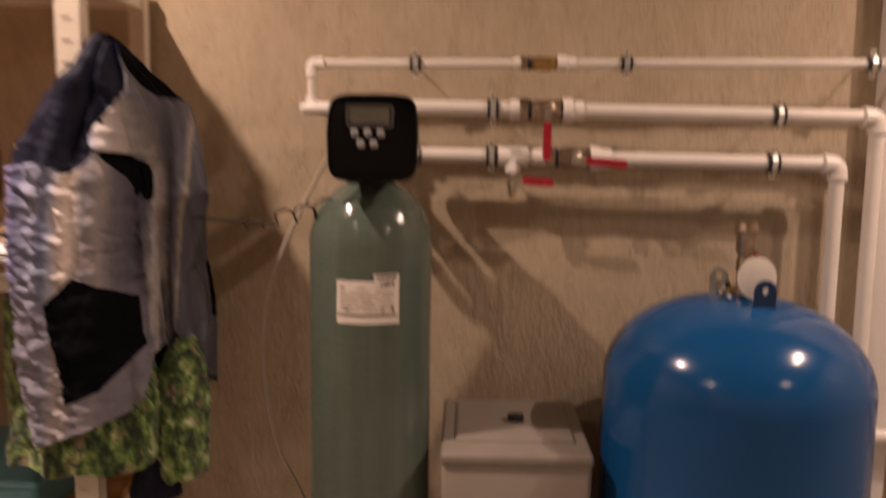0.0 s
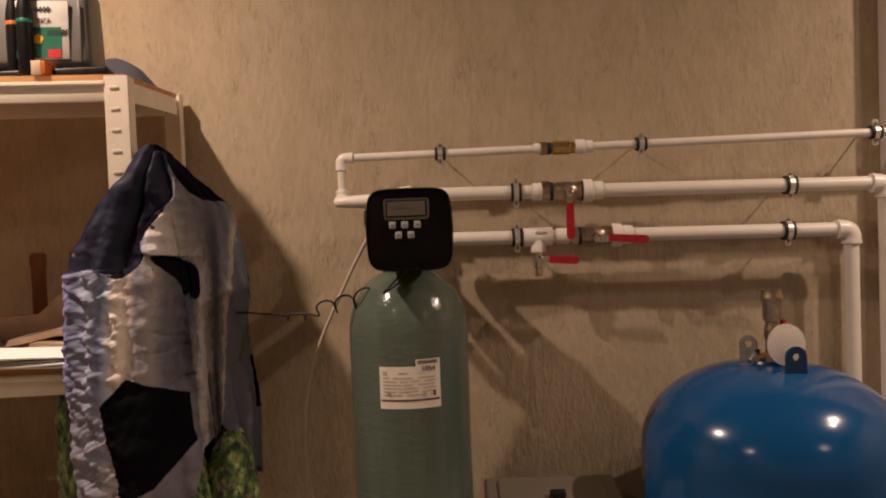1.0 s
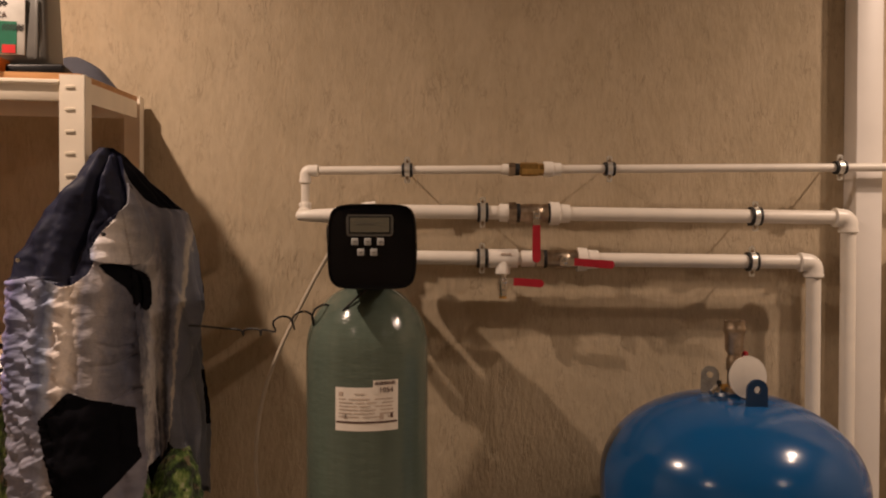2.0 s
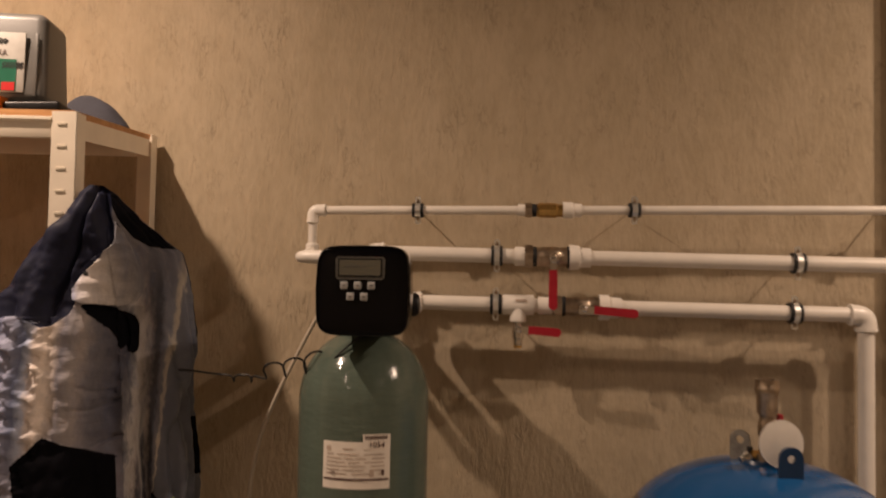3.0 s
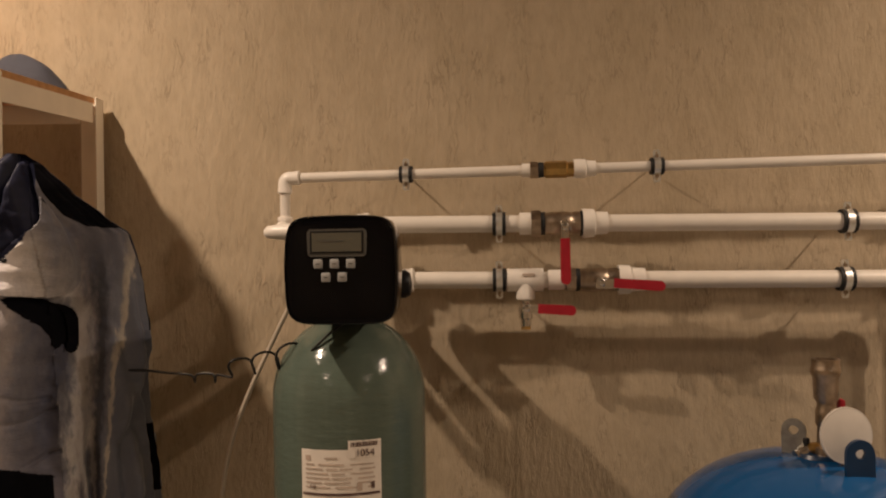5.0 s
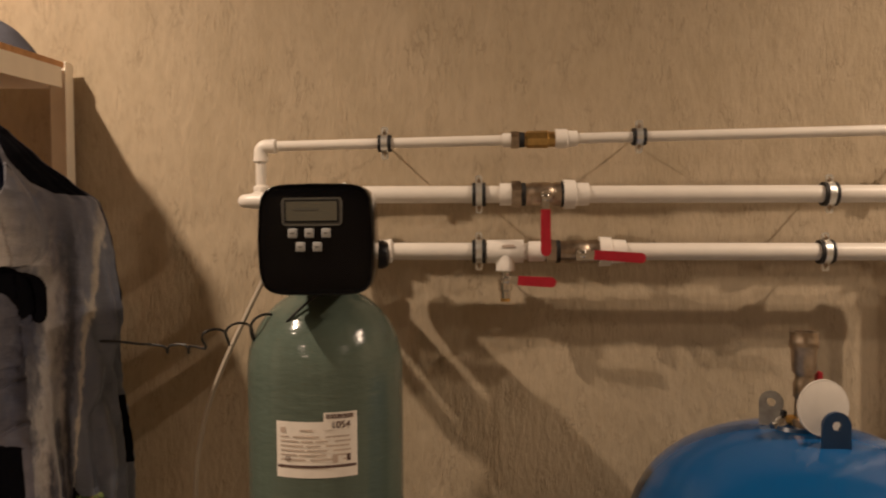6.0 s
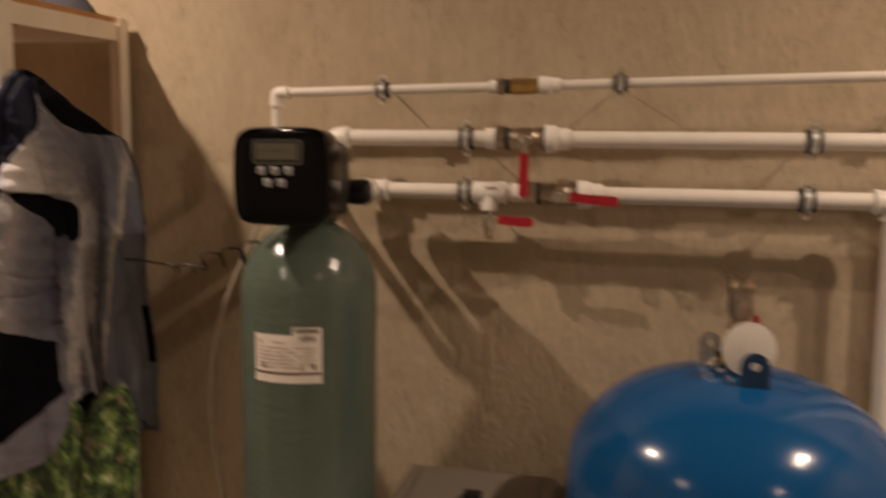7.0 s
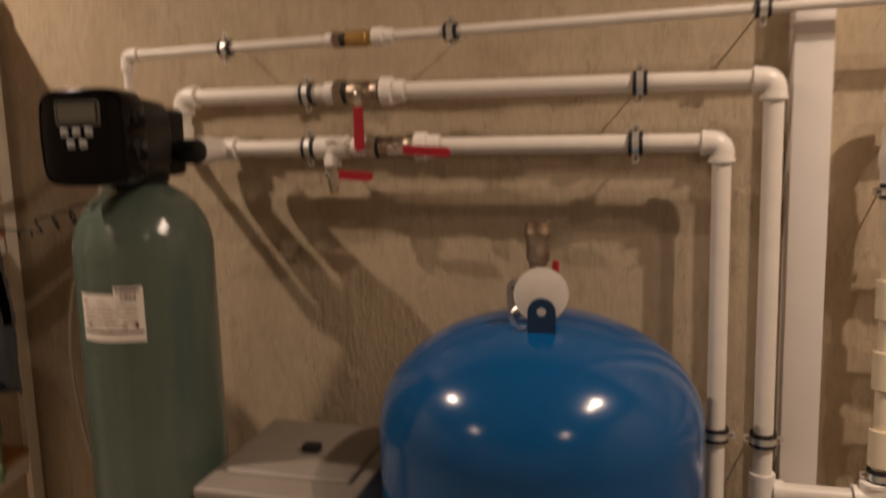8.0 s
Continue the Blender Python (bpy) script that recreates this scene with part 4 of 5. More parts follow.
# ---- steel shelf ----
shelf = thing("steel_shelf", "cream painted slotted steel shelf unit with particle boards", "shelf")
SX0, SX1, SY0, SY1 = -2.02, -0.777, -0.432, 0.024
rise = lambda y: (y - SY0) * 0.078


def post(x0, x1, y0, y1, sx, sy):
    """Slotted angle post: two flanges meeting at the outer corner, and a slot rib at every pitch."""
    bm = B()
    t = 0.002
    fy = y0 if sy < 0 else y1
    fx = x1 if sx > 0 else x0
    hz = 1.798 + rise(fy)
    box(bm, (x0, min(fy, fy - sy * t), 0), (x1, max(fy, fy - sy * t), hz))
    box(bm, (min(fx, fx - sx * t), y0, 0), (max(fx, fx - sx * t), y1, hz))
    p = part("post", bm, M_STEEL, shelf)
    for k in range(42):
        z = hz - 0.024 - 0.0415 * k
        if z < 0.1:
            break
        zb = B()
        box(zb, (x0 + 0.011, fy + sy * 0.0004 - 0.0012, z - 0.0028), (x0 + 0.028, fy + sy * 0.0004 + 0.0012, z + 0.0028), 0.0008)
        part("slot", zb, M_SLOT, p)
    return p


post(SX1 - 0.046, SX1, SY0, SY0 + 0.040, 1, -1)
post(SX1 - 0.046, SX1, SY1 - 0.036, SY1 + 0.004, 1, 1)
post(SX0, SX0 + 0.046, SY0, SY0 + 0.040, -1, -1)
post(SX0, SX0 + 0.046, SY1 - 0.036, SY1 + 0.004, -1, 1)
for z in (1.748, 1.176, 0.62, 0.10):
    part("beam", box(B(), (SX0 + 0.003, SY0 + 0.004, z), (SX1 - 0.044, SY0 + 0.010, z + 0.040), 0.002), M_STEEL, shelf)
    lip = B()
    rings(lip, [[(x, SY0 + 0.004 + a, z + b) for a, b in ((0.003, 0.028), (-0.006, 0.034), (-0.006, 0.039), (0.003, 0.0415))] for x in (SX0 + 0.003, SX1 - 0.047)])
    part("beam_lip", lip, M_STEEL, shelf, "", 20)
    part("beam", box(B(), (SX0 + 0.003, SY1 - 0.01, z + rise(SY1)), (SX1 - 0.044, SY1 - 0.004, z + 0.040 + rise(SY1)), 0.002), M_STEEL, shelf)
    for sx in (SX0 + 0.006, SX1 - 0.010):
        bm = B()
        rings(bm, [[(sx, y, z + rise(y)), (sx + 0.004, y, z + rise(y)), (sx + 0.004, y, z + 0.040 + rise(y)), (sx, y, z + 0.040 + rise(y))] for y in (SY0 + 0.040, SY1 - 0.036)])
        part("side_beam", bm, M_STEEL, shelf, "", 20)
    bm = B()
    rings(bm, [[(SX0 + 0.012, y, z + 0.0415 + rise(y)), (SX1 - 0.012, y, z + 0.0415 + rise(y)), (SX1 - 0.012, y, z + 0.0535 + rise(y)), (SX0 + 0.012, y, z + 0.0535 + rise(y))] for y in (SY0 + 0.012, SY1 - 0.012)])
    for q in bm.verts:  # board backs stretched to the wall to block light leaking behind
        if q.co.y > 0 and q.co.x < SX1 - 0.1:
            q.co.y += (SX1 - 0.012 - q.co.x) * math.tan(radians(6.8)) * 0.97
    part("board", bm, M_BOARD, shelf, "orange-brown particle board", 20)
shelf.matrix_world = Matrix.Translation((SX1, SY0, 0)) @ pose(0, 0, 0, 0, 0, 6.8) @ Matrix.Translation((-SX1, -SY0, 0))


def on_shelf(x, y, z):
    """A place on a shelf board, with the board's small rise to the back."""
    return z + rise(y)


# ---- things on the top board ----
can = thing("oil_canister", "dark grey plastic canister with printed label on the shelf", "canister")
CW, CD, CH = 0.25, 0.125, 0.182
can_pose = pose(-0.871, -0.385, 1.825, -2, 0, 9)


def local_part(name, bm, mat, parent, m, label="", smooth=40):
    bmesh.ops.transform(bm, matrix=m, verts=bm.verts)
    return part(name, bm, mat, parent, label, smooth)


shape = box(B(), (-CW, 0, 0), (0, CD, CH), 0.018, 5)
for q in shape.verts:
    k = max(0.0, (q.co.z - CH * 0.72) / (CH * 0.28))
    q.co.y += 0.010 * k * (1 if q.co.y < CD / 2 else -1)
    q.co.x += 0.010 * k * (-1 if q.co.x > -CW / 2 else 1)
body = local_part("body", shape, M_CAN, can, can_pose)
local_part("rib", box(B(), (-0.022, -0.0015, 0.012), (-0.016, 0.002, CH * 0.74), 0.001), M_CAN, body, can_pose)
local_part("neck", turned(B(), (-0.17, CD / 2, CH - 0.004), "z", [(0, 0.022), (0.012, 0.022), (0.012, 0.026), (0.032, 0.026), (0.034, 0.022)], 24), M_REDINK, can, can_pose, "red screw cap")
label_pose = can_pose @ pose(0.011, 0, 0.004)
sheet2 = local_part("label", box(B(), (-0.150, -0.0028, 0.014), (-0.050, 0.001, CH * 0.72), 0.0008), M_CANLABEL, can, label_pose, "white, green and black printed label")
local_part("green_field", box(B(), (-0.150, -0.0036, 0.016), (-0.064, 0.0, 0.078)), M_GREENINK, sheet2, label_pose)
random.seed(9)
for r in range(4):
    for c in range(12):
        if (r + c) % 2:
            local_part("check", box(B(), (-0.052 - 0.0032 * (c + 1), -0.0041, 0.060 + 0.0032 * r), (-0.052 - 0.0032 * c, 0.0, 0.0632 + 0.0032 * r)), M_RUBBER, sheet2, label_pose)
for r in range(3):
    for c in range(9):
        if (r + c) % 2:
            local_part("check", box(B(), (-0.082 - 0.0036 * (c + 1), -0.0041, 0.108 + 0.0036 * r), (-0.082 - 0.0036 * c, 0.0, 0.1116 + 0.0036 * r)), M_RUBBER, sheet2, label_pose)
local_part("drop", turned(B(), (-0.108, -0.0042, 0.054), (0, -1, 0), [(0, 0.011), (0.0006, 0.011)], 5), M_YELLOW, sheet2, label_pose)
local_part("red_square", box(B(), (-0.090, -0.0044, 0.017), (-0.066, 0.0, 0.033)), M_REDINK, sheet2, label_pose)
letters = lettering("BKA", 0.015, (0, 0, 0), 0, M_INK, sheet2)
letters.data.transform(label_pose @ pose(-0.096, -0.0040, 0.086))

tray = thing("black_case", "flat black plastic case lying under the canister", "case")
local_part("case", box(B(), (-0.30, -0.005, 0), (0.055, 0.17, 0.020), 0.005, 3), M_BODY, tray, pose(-0.885, -0.405, 1.8035, -4, -2, 7))
blk = thing("wooden_block", "small raw wooden block with orange end on the shelf", "block")
local_part("block", box(B(), (-0.028, 0, 0), (-0.0085, 0.05, 0.028), 0.002), M_RAWWOOD, blk, pose(-0.932, -0.446, 1.803, 0, 0, 4))
local_part("painted_end", box(B(), (-0.008, 0, 0.0005), (0.0, 0.05, 0.0275), 0.001), M_ORANGE, blk, pose(-0.932, -0.446, 1.803, 0, 0, 4), "orange painted end")
for bx, by, br, ring in ((-1.017, -0.400, 0.0135, M_ORANGE), (-0.987, -0.412, 0.0155, M_GREENINK)):
    bot = thing("black_bottle", "slim black plastic bottle with a coloured collar on the shelf", "bottle", "black bottles")
    part("body", turned(B(), (bx, by, 1.8075), "z", [(0, br * 0.9), (0.004, br), (0.125, br), (0.150, br * 0.7), (0.165, br * 0.5), (0.172, br * 0.5)], 28), M_BODY, bot)
    part("collar", turned(B(), (bx, by, 1.912), "z", [(0, br * 1.02), (0.007, br * 1.02), (0.008, br * 0.98)], 28), ring, bot, "coloured collar")
    part("cap", turned(B(), (bx, by, 1.978), "z", [(0, br * 0.62), (0.022, br * 0.58), (0.024, br * 0.4)], 20), M_RUBBER, bot)


def heap(bm, cx, cy, cz, rx, ry, h, seed, peak=(0.0, 0.0), n=40, rough=0.18):
    """A soft crumpled mound of cloth."""
    off = Vector((seed * 3.1, seed * 1.7, seed))
    loops = []
    for i in range(n + 1):
        f = i / n
        lp = []
        for j in range(64):
            a = 2 * math.pi * j / 64
            r = (1 - f ** 1.5) ** 0.55
            w = 1 + rough * noise.noise(Vector((math.cos(a) * 1.5, math.sin(a) * 1.5, f * 2)) + off)
            lp.append((cx + peak[0] * f + rx * r * w * math.cos(a), cy + peak[1] * f + ry * r * w * math.sin(a), cz + h * f * (1 + 0.06 * noise.noise(Vector((math.cos(a) * 3, math.sin(a) * 3, f)) + off))))
        loops.append(lp)
    return rings(bm, loops)


cap = thing("cloth_cap", "grey-blue knitted cap lying on the shelf", "cap")
part("crown", heap(B(), -0.955, -0.055, on_shelf(0, -0.055, 1.8045), 0.090, 0.050, 0.082, 3, (-0.014, 0.0), rough=0.10), M_CAP, cap)

# ---- things on the second board ----
S2 = 1.2305
pap = thing("paper_stack", "loose white papers stacked on the shelf", "paper")
random.seed(12)
for k in range(6):
    local_part("sheet", box(B(), (-0.21, -0.07, 0), (0.0, 0.07, 0.0022)), M_PAPER, pap, pose(-0.89 + random.uniform(-0.02, 0.02), -0.435 + random.uniform(-0.012, 0.012), S2 + 0.0085 + 0.0036 * k, random.uniform(0, 2), random.uniform(-2, 2), random.uniform(-12, 12)))
cards = thing("cardboard_pieces", "torn brown cardboard pieces lying on the shelf", "cardboard")
for pts, y0, y1, lean in (([(-1.30, 1.262), (-1.28, 1.305), (-1.17, 1.314), (-1.08, 1.316), (-1.052, 1.338), (-1.03, 1.360), (-0.98, 1.372), (-0.90, 1.352), (-0.89, 1.262)], -0.255, -0.235, -8), ([(-1.115, 1.256), (-1.105, 1.272), (-1.05, 1.283), (-0.99, 1.295), (-0.90, 1.302), (-0.90, 1.286), (-1.0, 1.279)], -0.325, -0.24, 0), ([(-1.045, 1.2505), (-1.040, 1.268), (-0.96, 1.266), (-0.89, 1.258), (-0.89, 1.2445)], -0.36, -0.27, 0)):
    card = outline_plate(B(), pts, y0, y1)
    bmesh.ops.subdivide_edges(card, edges=card.edges, cuts=3, use_grid_fill=True)
    for q in card.verts:
        q.co += Vector((0, 0.006, 0.004)) * noise.noise(q.co * 14)
    part("piece", card, M_CARD, cards)
rag = thing("dark_rags", "crumpled dark brown work rags on the shelf", "rag")
part("cloth", heap(B(), -1.20, -0.30, on_shelf(0, -0.3, S2), 0.07, 0.06, 0.045, 5, (0.01, 0), rough=0.5), M_RAG, rag)
rag = thing("red_cloth", "small crumpled red cloth on the shelf", "cloth")
part("cloth", heap(B(), -1.145, -0.375, on_shelf(0, -0.375, S2), 0.028, 0.030, 0.022, 8, (0.004, 0), rough=0.4), M_RED, rag)
spray = thing("orange_tube", "slim orange plastic tube standing on the shelf", "tube")
part("body", turned(B(), (-1.157, -0.10, on_shelf(0, -0.10, S2)), "z", [(0, 0.014), (0.004, 0.0165), (0.16, 0.0165), (0.165, 0.0185), (0.19, 0.0185), (0.195, 0.013)], 24), M_SHADEDORANGE, spray)
tub = thing("blue_tub", "light blue plastic tub on the lower shelf", "tub")
part("tub", box(B(), (-1.30, -0.40, 0.676), (-0.925, -0.10, 0.770), 0.02, 4), M_LIGHTBLUE, tub)
part("rim", box(B(), (-1.31, -0.41, 0.765), (-0.915, -0.09, 0.781), 0.006, 3), M_LIGHTBLUE, tub)


# ---- clothes on the shelf post ----
def table(rows, z):
    """Linear interpolation in rows of (z, value, ...), falling z."""
    if z >= rows[0][0]:
        return rows[0][1:]
    for a, b in zip(rows, rows[1:]):
        if z >= b[0]:
            t = (a[0] - z) / (a[0] - b[0])
            t = t * t * (3 - 2 * t) * 0.4 + t * 0.6
            return tuple(p + (q - p) * t for p, q in zip(a[1:], b[1:]))
    return rows[-1][1:]


def split_sheet(parent, grid, wrap, pick, kinds):
    """Parts of one cloth, each face given to the piece that pick() names."""
    rows, k = len(grid), len(grid[0])
    piles = {}
    for i in range(rows - 1):
        for j in range(k if wrap else k - 1):
            q = (i, j), (i, (j + 1) % k), (i + 1, (j + 1) % k), (i + 1, j)
            c = sum((grid[a][b] for a, b in q), Vector()) / 4
            name = pick(c, i / (rows - 1), j / k)
            if name:
                piles.setdefault(name, []).append(q)
    for name, quads in piles.items():
        bm, seen = B(), {}
        for q in quads:
            vs = []
            for key in q:
                if key not in seen:
                    seen[key] = bm.verts.new(grid[key[0]][key[1]])
                vs.append(seen[key])
            bm.faces.new(vs)
        mat, label = kinds[name]
        part(name, bm, mat, parent, label, 80)


VEST = [  # height, left x, left y, right x, right y, depth
    (1.662, -0.752, -0.43, -0.730, -0.415, 0.012), (1.645, -0.768, -0.435, -0.710, -0.40, 0.035), (1.607, -0.790, -0.44, -0.682, -0.37, 0.060), (1.570, -0.822, -0.45, -0.651, -0.33, 0.075),
    (1.540, -0.845, -0.455, -0.626, -0.29, 0.085), (1.480, -0.875, -0.46, -0.618, -0.27, 0.098), (1.455, -0.894, -0.465, -0.616, -0.265, 0.104), (1.400, -0.899, -0.47, -0.614, -0.262, 0.112),
    (1.250, -0.899, -0.47, -0.610, -0.262, 0.122), (1.080, -0.896, -0.47, -0.592, -0.262, 0.128), (0.860, -0.868, -0.47, -0.585, -0.262, 0.122)]
NAVY = [(-0.724, 1.675), (-0.704, 1.607), (-0.697, 1.545), (-0.748, 1.480), (-0.744, 1.432), (-0.782, 1.397), (-0.811, 1.418), (-0.842, 1.424), (-0.875, 1.414), (-0.96, 1.410), (-0.96, 1.675)]
COLLAR = [(-0.724, 1.675), (-0.704, 1.610), (-0.672, 1.553), (-0.637, 1.548), (-0.55, 1.550), (-0.55, 1.675)]
ARM = [(-0.738, 1.445), (-0.704, 1.443), (-0.684, 1.420), (-0.677, 1.392), (-0.678, 1.350), (-0.692, 1.348), (-0.700, 1.384), (-0.714, 1.415), (-0.732, 1.430)]
FLAP = [(-0.702, 1.600), (-0.686, 1.568), (-0.675, 1.530), (-0.668, 1.495), (-0.670, 1.465), (-0.682, 1.440), (-0.704, 1.440), (-0.752, 1.450), (-0.754, 1.480), (-0.737, 1.513), (-0.700, 1.548), (-0.698, 1.580)]
POCKET = [(-0.777, 1.214), (-0.733, 1.193), (-0.686, 1.168), (-0.676, 1.073), (-0.735, 1.002), (-0.789, 0.980), (-0.806, 1.089), (-0.820, 1.167)]
HEM = [(-0.96, 0.872), (-0.85, 0.898), (-0.78, 0.922), (-0.70, 0.950), (-0.672, 0.975), (-0.664, 1.055), (-0.650, 1.076), (-0.634, 1.052), (-0.616, 1.000), (-0.600, 0.975), (-0.55, 0.965)]


def rounded(poly, times=2):
    """Cut the corners of a closed outline so that it runs in soft curves."""
    for _ in range(times):
        poly = [q for (x0, z0), (x1, z1) in zip(poly, poly[1:] + poly[:1]) for q in ((x0 * 0.75 + x1 * 0.25, z0 * 0.75 + z1 * 0.25), (x0 * 0.25 + x1 * 0.75, z0 * 0.25 + z1 * 0.75))]
    return poly


NAVY, COLLAR, ARM, FLAP = rounded(NAVY, 1), rounded(COLLAR, 1), rounded(ARM), rounded(FLAP)


def hem_at(x):
    for (x0, z0), (x1, z1) in zip(HEM, HEM[1:]):
        if x <= x1:
            return z0 + (z1 - z0) * (x - x0) / (x1 - x0)
    return HEM[-1][1]


def seam_at(z):
    """Where the front panel of the vest ends and its back panel begins."""
    return -0.694 + (1.40 - z) * 0.08


vest = thing("quilted_vest", "blue and cream quilted vest with navy lining on shelf post", "vest")
ROWS_V, AROUND, FRONT = 470, 320, 250
soft = lambda a, least: least + (1 - least) * max(0.0, min(1.0, (1.65 - a) / 0.6))
cloth = []
for i in range(ROWS_V):
    z = 1.662 - (1.662 - 0.862) * i / (ROWS_V - 1)
    lx, ly, rx, ry, dp = table(VEST, z)
    low = min(1.0, (1.662 - z) / 0.35)
    row = []
    for j in range(AROUND):
        a = math.pi * j / FRONT if j < FRONT else math.pi * (1 + (j - FRONT) / (AROUND - FRONT))
        c, q = math.cos(a), math.sin(a)
        dd = dp * (1.0 - 0.45 * max(c, 0.0) if q > 0 else 0.45)
        base = Vector(((lx + rx) / 2 + c * (rx - lx) / 2, (ly + ry) / 2 + c * (ry - ly) / 2, z)) + Vector((0.12, -1, 0)) * dd * abs(q) ** 0.8 * (1 if q > 0 else -1)
        out = Vector((c, -q * 0.9, 0))
        f = low * (0.013 * math.sin(10 * a + 3.5 * z + 1.2 * math.sin(5 * z)) * (0.15 + 0.85 * abs(q)) * soft(a, 0.3) + 0.005 * math.sin(23 * a - 9 * z) * soft(a, 0.25))
        f += 0.014 * (0.4 + 0.6 * abs(q)) * low * noise.noise(Vector((base.x * 9, base.y * 9, z * 6)))
        f += 0.007 * low * noise.noise(Vector((base.x * 16, 7, z * 34))) * abs(q) + 0.003 * low * noise.noise(Vector((base.x * 60, base.y * 60, z * 60)))
        if q > 0 and z < 1.42:
            pucker = 0.0 if inside(base.x - 0.012, z, POCKET) else max(0.0, min(1.0, (-0.765 - base.x) / 0.03))
            f += pucker * 0.015 * min(1.0, q * 1.6) * (noise.noise(Vector((base.x * 34, 2, z * 58 + base.x * 30))) + 0.42 * noise.noise(Vector((base.x * 70, 4, z * 100 - base.x * 50))) + 0.05 * noise.noise(Vector((base.x * 150, 6, z * 210))) + 0.22 * math.sin(base.x * 150))
        if q > 0 and z > 1.40 and inside(base.x, z, NAVY):
            f += 0.020 * noise.noise(Vector((base.x * 24, 5, z * 12))) + 0.002 * noise.noise(Vector((base.x * 60, 8, z * 70))) - 0.008 - 0.024 * math.exp(-((base.x + 0.775 - (z - 1.5) * 0.25) / 0.010) ** 2)
        crease = seam_at(z)
        if q > 0 and z < 1.44:
            f -= 0.030 * min(1.0, max(0.0, (base.x - crease) / 0.010)) * min(1.0, (1.44 - z) / 0.03) * max(0.0, 1 - max(0.0, base.x - crease) / 0.06)
        if q > 0 and base.x > crease:
            left, right = -0.684 + 0.10 * (1.38 - z), -0.612 - 0.10 * (1.38 - z)
            v = (base.x - left) / max(0.035, right - left)
            for at, high, wide in ((0.0, 0.008, 0.20), (0.46, -0.022, 0.19), (1.0, 0.010, 0.12), (1.2, -0.006, 0.08)):
                f += low * high * math.exp(-((v - at) / wide) ** 2)
        elif q > 0:
            for xa, za, xb, zb in ((-0.752, 1.252, -0.672, 1.268), (-0.724, 1.190, -0.664, 1.206), (-0.742, 1.300, -0.690, 1.282)):
                if xa < base.x < xb:
                    line = za + (zb - za) * (base.x - xa) / (xb - xa) + 0.004 * math.sin(base.x * 90)
                    f -= 0.007 * math.exp(-((z - line) / 0.004) ** 2) * min(1.0, (base.x - xa) / 0.02)
        if q > 0 and inside(base.x, z, FLAP):
            f += 0.014 * max(0.0, min(1.0, (-0.662 - base.x) / 0.03)) + 0.006 * noise.noise(Vector((base.x * 42, 3, z * 55)))
        if q > 0 and inside(base.x, z, POCKET):
            f += 0.0022
        if q > 0 and inside(base.x, z, ARM):
            f -= 0.006
        row.append(base + out * f)
    cloth.append(row)


def vest_piece(c, u, v):
    x, z = c.x, c.z
    front = v < FRONT / AROUND
    edge = hem_at(x) if front else 0.95
    if z < edge:
        return None
    if z < edge + 0.006 and -0.655 < x < -0.600 and front:
        return "piping"
    if not front:
        return "lining" if z > 1.43 else "back_panel"
    if inside(x, z, COLLAR):
        return "collar"
    if v < 0.024 and 1.375 < z < 1.555:
        return "side_binding"
    if z > 1.39 and inside(x, z, NAVY):
        return "lining"
    if inside(x, z, POCKET):
        return "pocket"
    if inside(x, z, ARM):
        return "armhole_binding"
    if inside(x, z, FLAP):
        return "front_flap"
    if v < 0.034 and 1.10 < z < 1.215:
        return "side_panel"
    return "front_panel" if x < seam_at(z) and z < 1.46 else "back_panel"


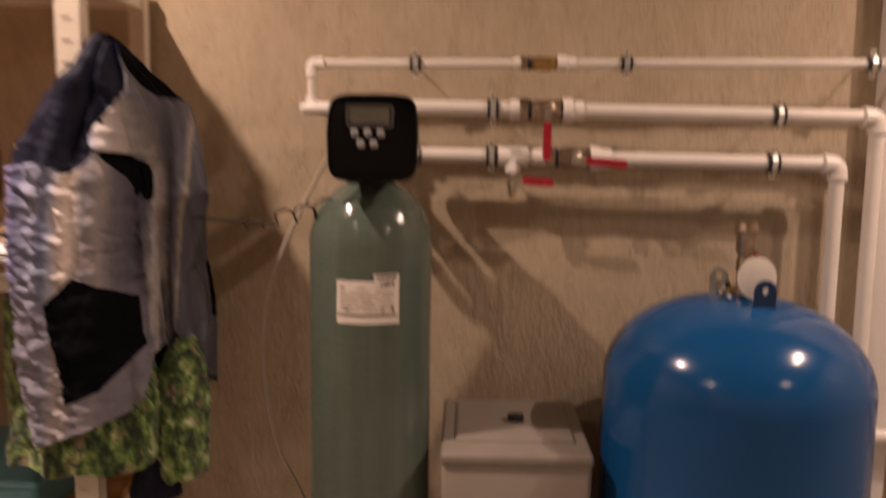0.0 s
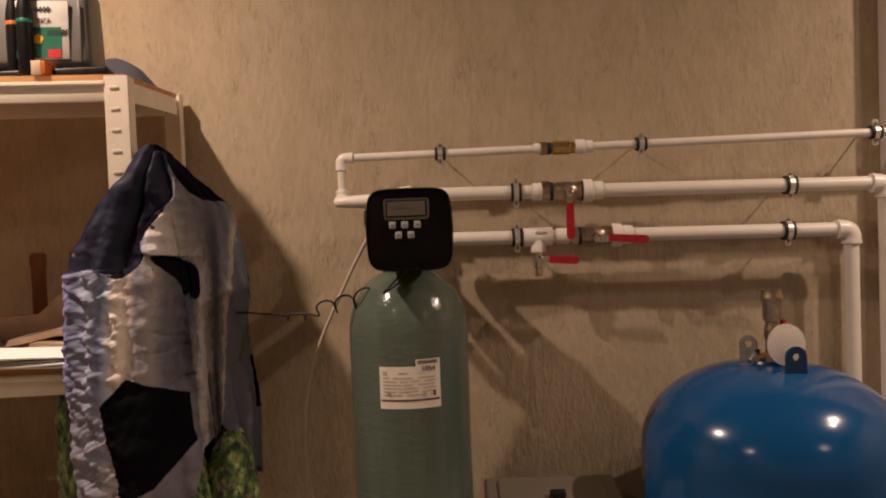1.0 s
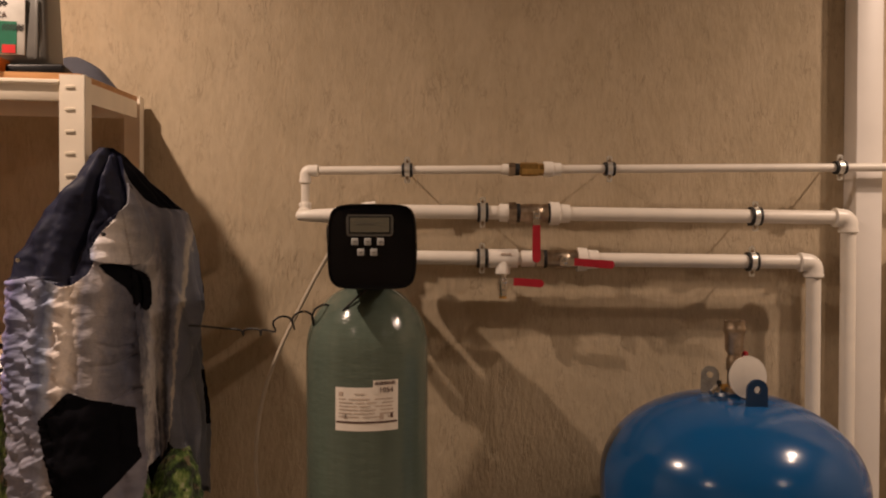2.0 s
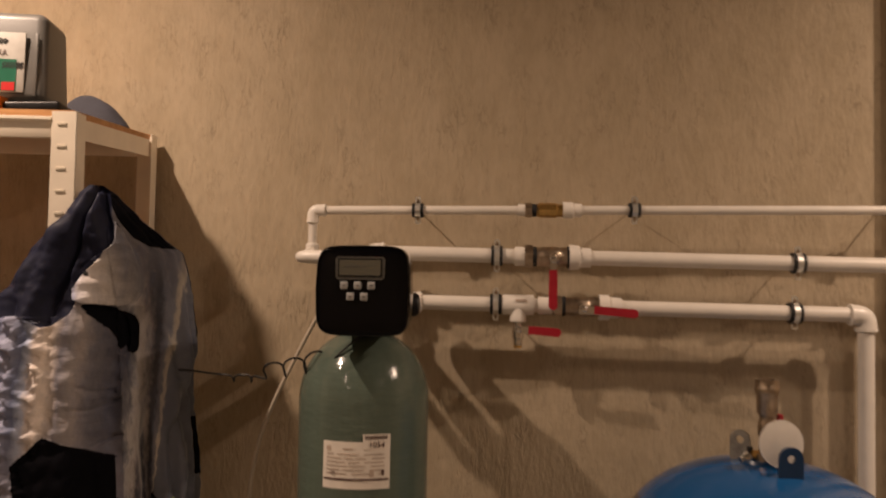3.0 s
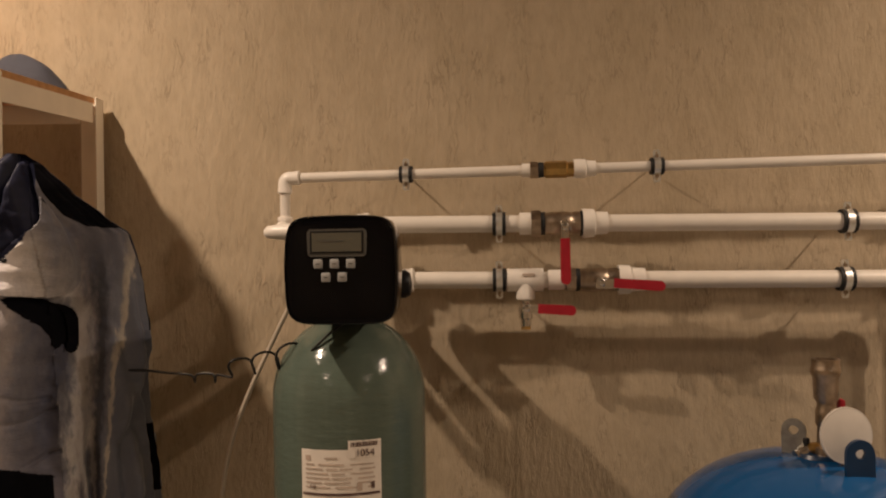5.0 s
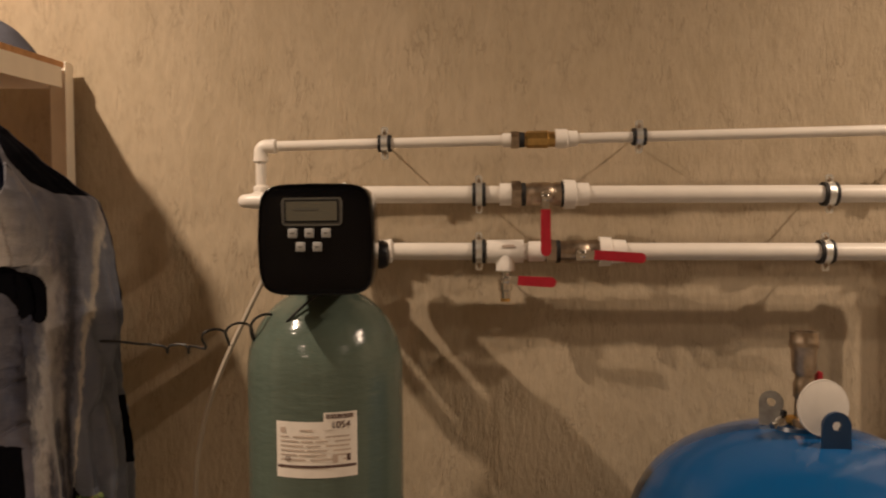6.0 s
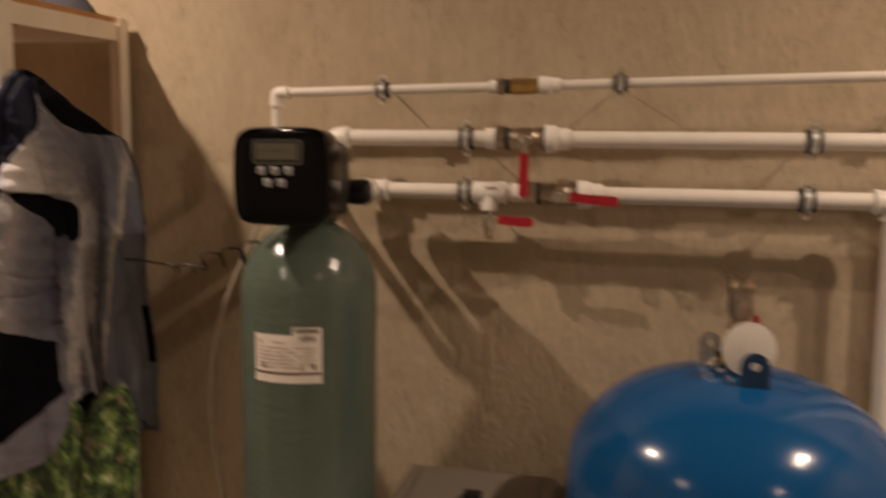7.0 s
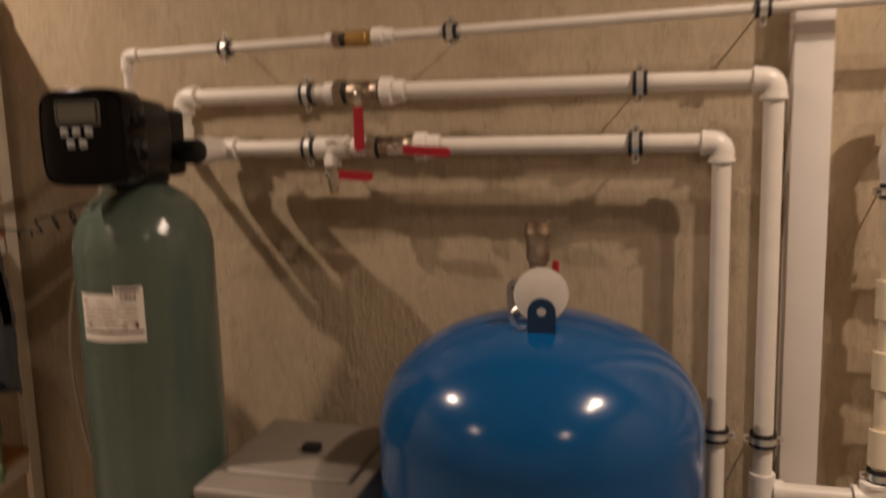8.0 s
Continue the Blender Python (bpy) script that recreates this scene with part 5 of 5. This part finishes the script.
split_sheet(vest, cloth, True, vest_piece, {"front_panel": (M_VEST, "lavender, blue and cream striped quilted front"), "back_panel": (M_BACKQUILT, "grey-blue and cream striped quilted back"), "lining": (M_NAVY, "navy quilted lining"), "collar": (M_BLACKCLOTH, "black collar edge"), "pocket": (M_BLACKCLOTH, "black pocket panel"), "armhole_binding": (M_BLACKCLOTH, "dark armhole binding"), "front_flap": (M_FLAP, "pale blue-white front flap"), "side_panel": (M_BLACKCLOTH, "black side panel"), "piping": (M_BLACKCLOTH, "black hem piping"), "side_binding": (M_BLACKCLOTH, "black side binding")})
for x, y, z in ((-0.846, -0.540, 1.452), (-0.722, -0.482, 1.498)):
    part("snap", turned(B(), (x, y, z), (0, -1, 0), [(0, 0.004), (0.003, 0.004), (0.004, 0.002)], 12), M_CHROME if x < -0.8 else M_RUBBER, vest, "metal snap")

# fuzzy leaf-pattern jacket under the vest
jacket = thing("camouflage_jacket", "fuzzy green leaf-camouflage jacket hanging under the vest", "jacket")


def soft_tube(rows, k, n, amp, seed, z0, z1, hem):
    out = []
    for i in range(n):
        z = z0 + (z1 - z0) * i / (n - 1)
        cx, cy, ax, ay = table(rows, z)
        row = []
        for j in range(k):
            a = 2 * math.pi * j / k
            w = 1 + 0.05 * math.sin(7 * a + z * 9 + seed)
            base = Vector((cx + ax * w * math.cos(a), cy - ay * w * math.sin(a), z))
            f = amp * (noise.noise(base * 55 + Vector((seed, 0, 0))) + 0.7 * noise.noise(base * 120 + Vector((0, seed, 0))) + 1.2 * noise.noise(base * 16))
            base += Vector((math.cos(a), -math.sin(a), 0)) * f
            if i > n - 8:
                base.z += hem * noise.noise(Vector((math.cos(a) * 2, math.sin(a) * 2, seed)))
            row.append(base)
        out.append(row)
    return out


coat = soft_tube([(1.36, -0.84, -0.38, 0.05, 0.02), (1.25, -0.850, -0.40, 0.100, 0.035), (1.08, -0.835, -0.40, 0.132, 0.055), (0.95, -0.81, -0.39, 0.160, 0.095), (0.82, -0.81, -0.385, 0.155, 0.12)], 220, 190, 0.0045, 2, 1.36, 0.835, 0.02)
bm = rings(B(), coat, False)
part("body", bm, M_CAMO, jacket, "", 80)
sleeve = soft_tube([(1.07, -0.634, -0.330, 0.018, 0.02), (1.03, -0.634, -0.340, 0.038, 0.042), (0.95, -0.632, -0.36, 0.052, 0.06), (0.79, -0.632, -0.36, 0.048, 0.055)], 140, 130, 0.0045, 6, 1.07, 0.79, 0.012)
part("sleeve", rings(B(), sleeve, False), M_CAMO, jacket, "", 80)
blue = thing("dark_blue_cloth", "dark blue cloth showing below the green jacket", "cloth")
part("cloth", heap(B(), -0.695, -0.36, 0.74, 0.055, 0.04, 0.14, 7, (0.01, 0), rough=0.25), M_NAVY, blue)
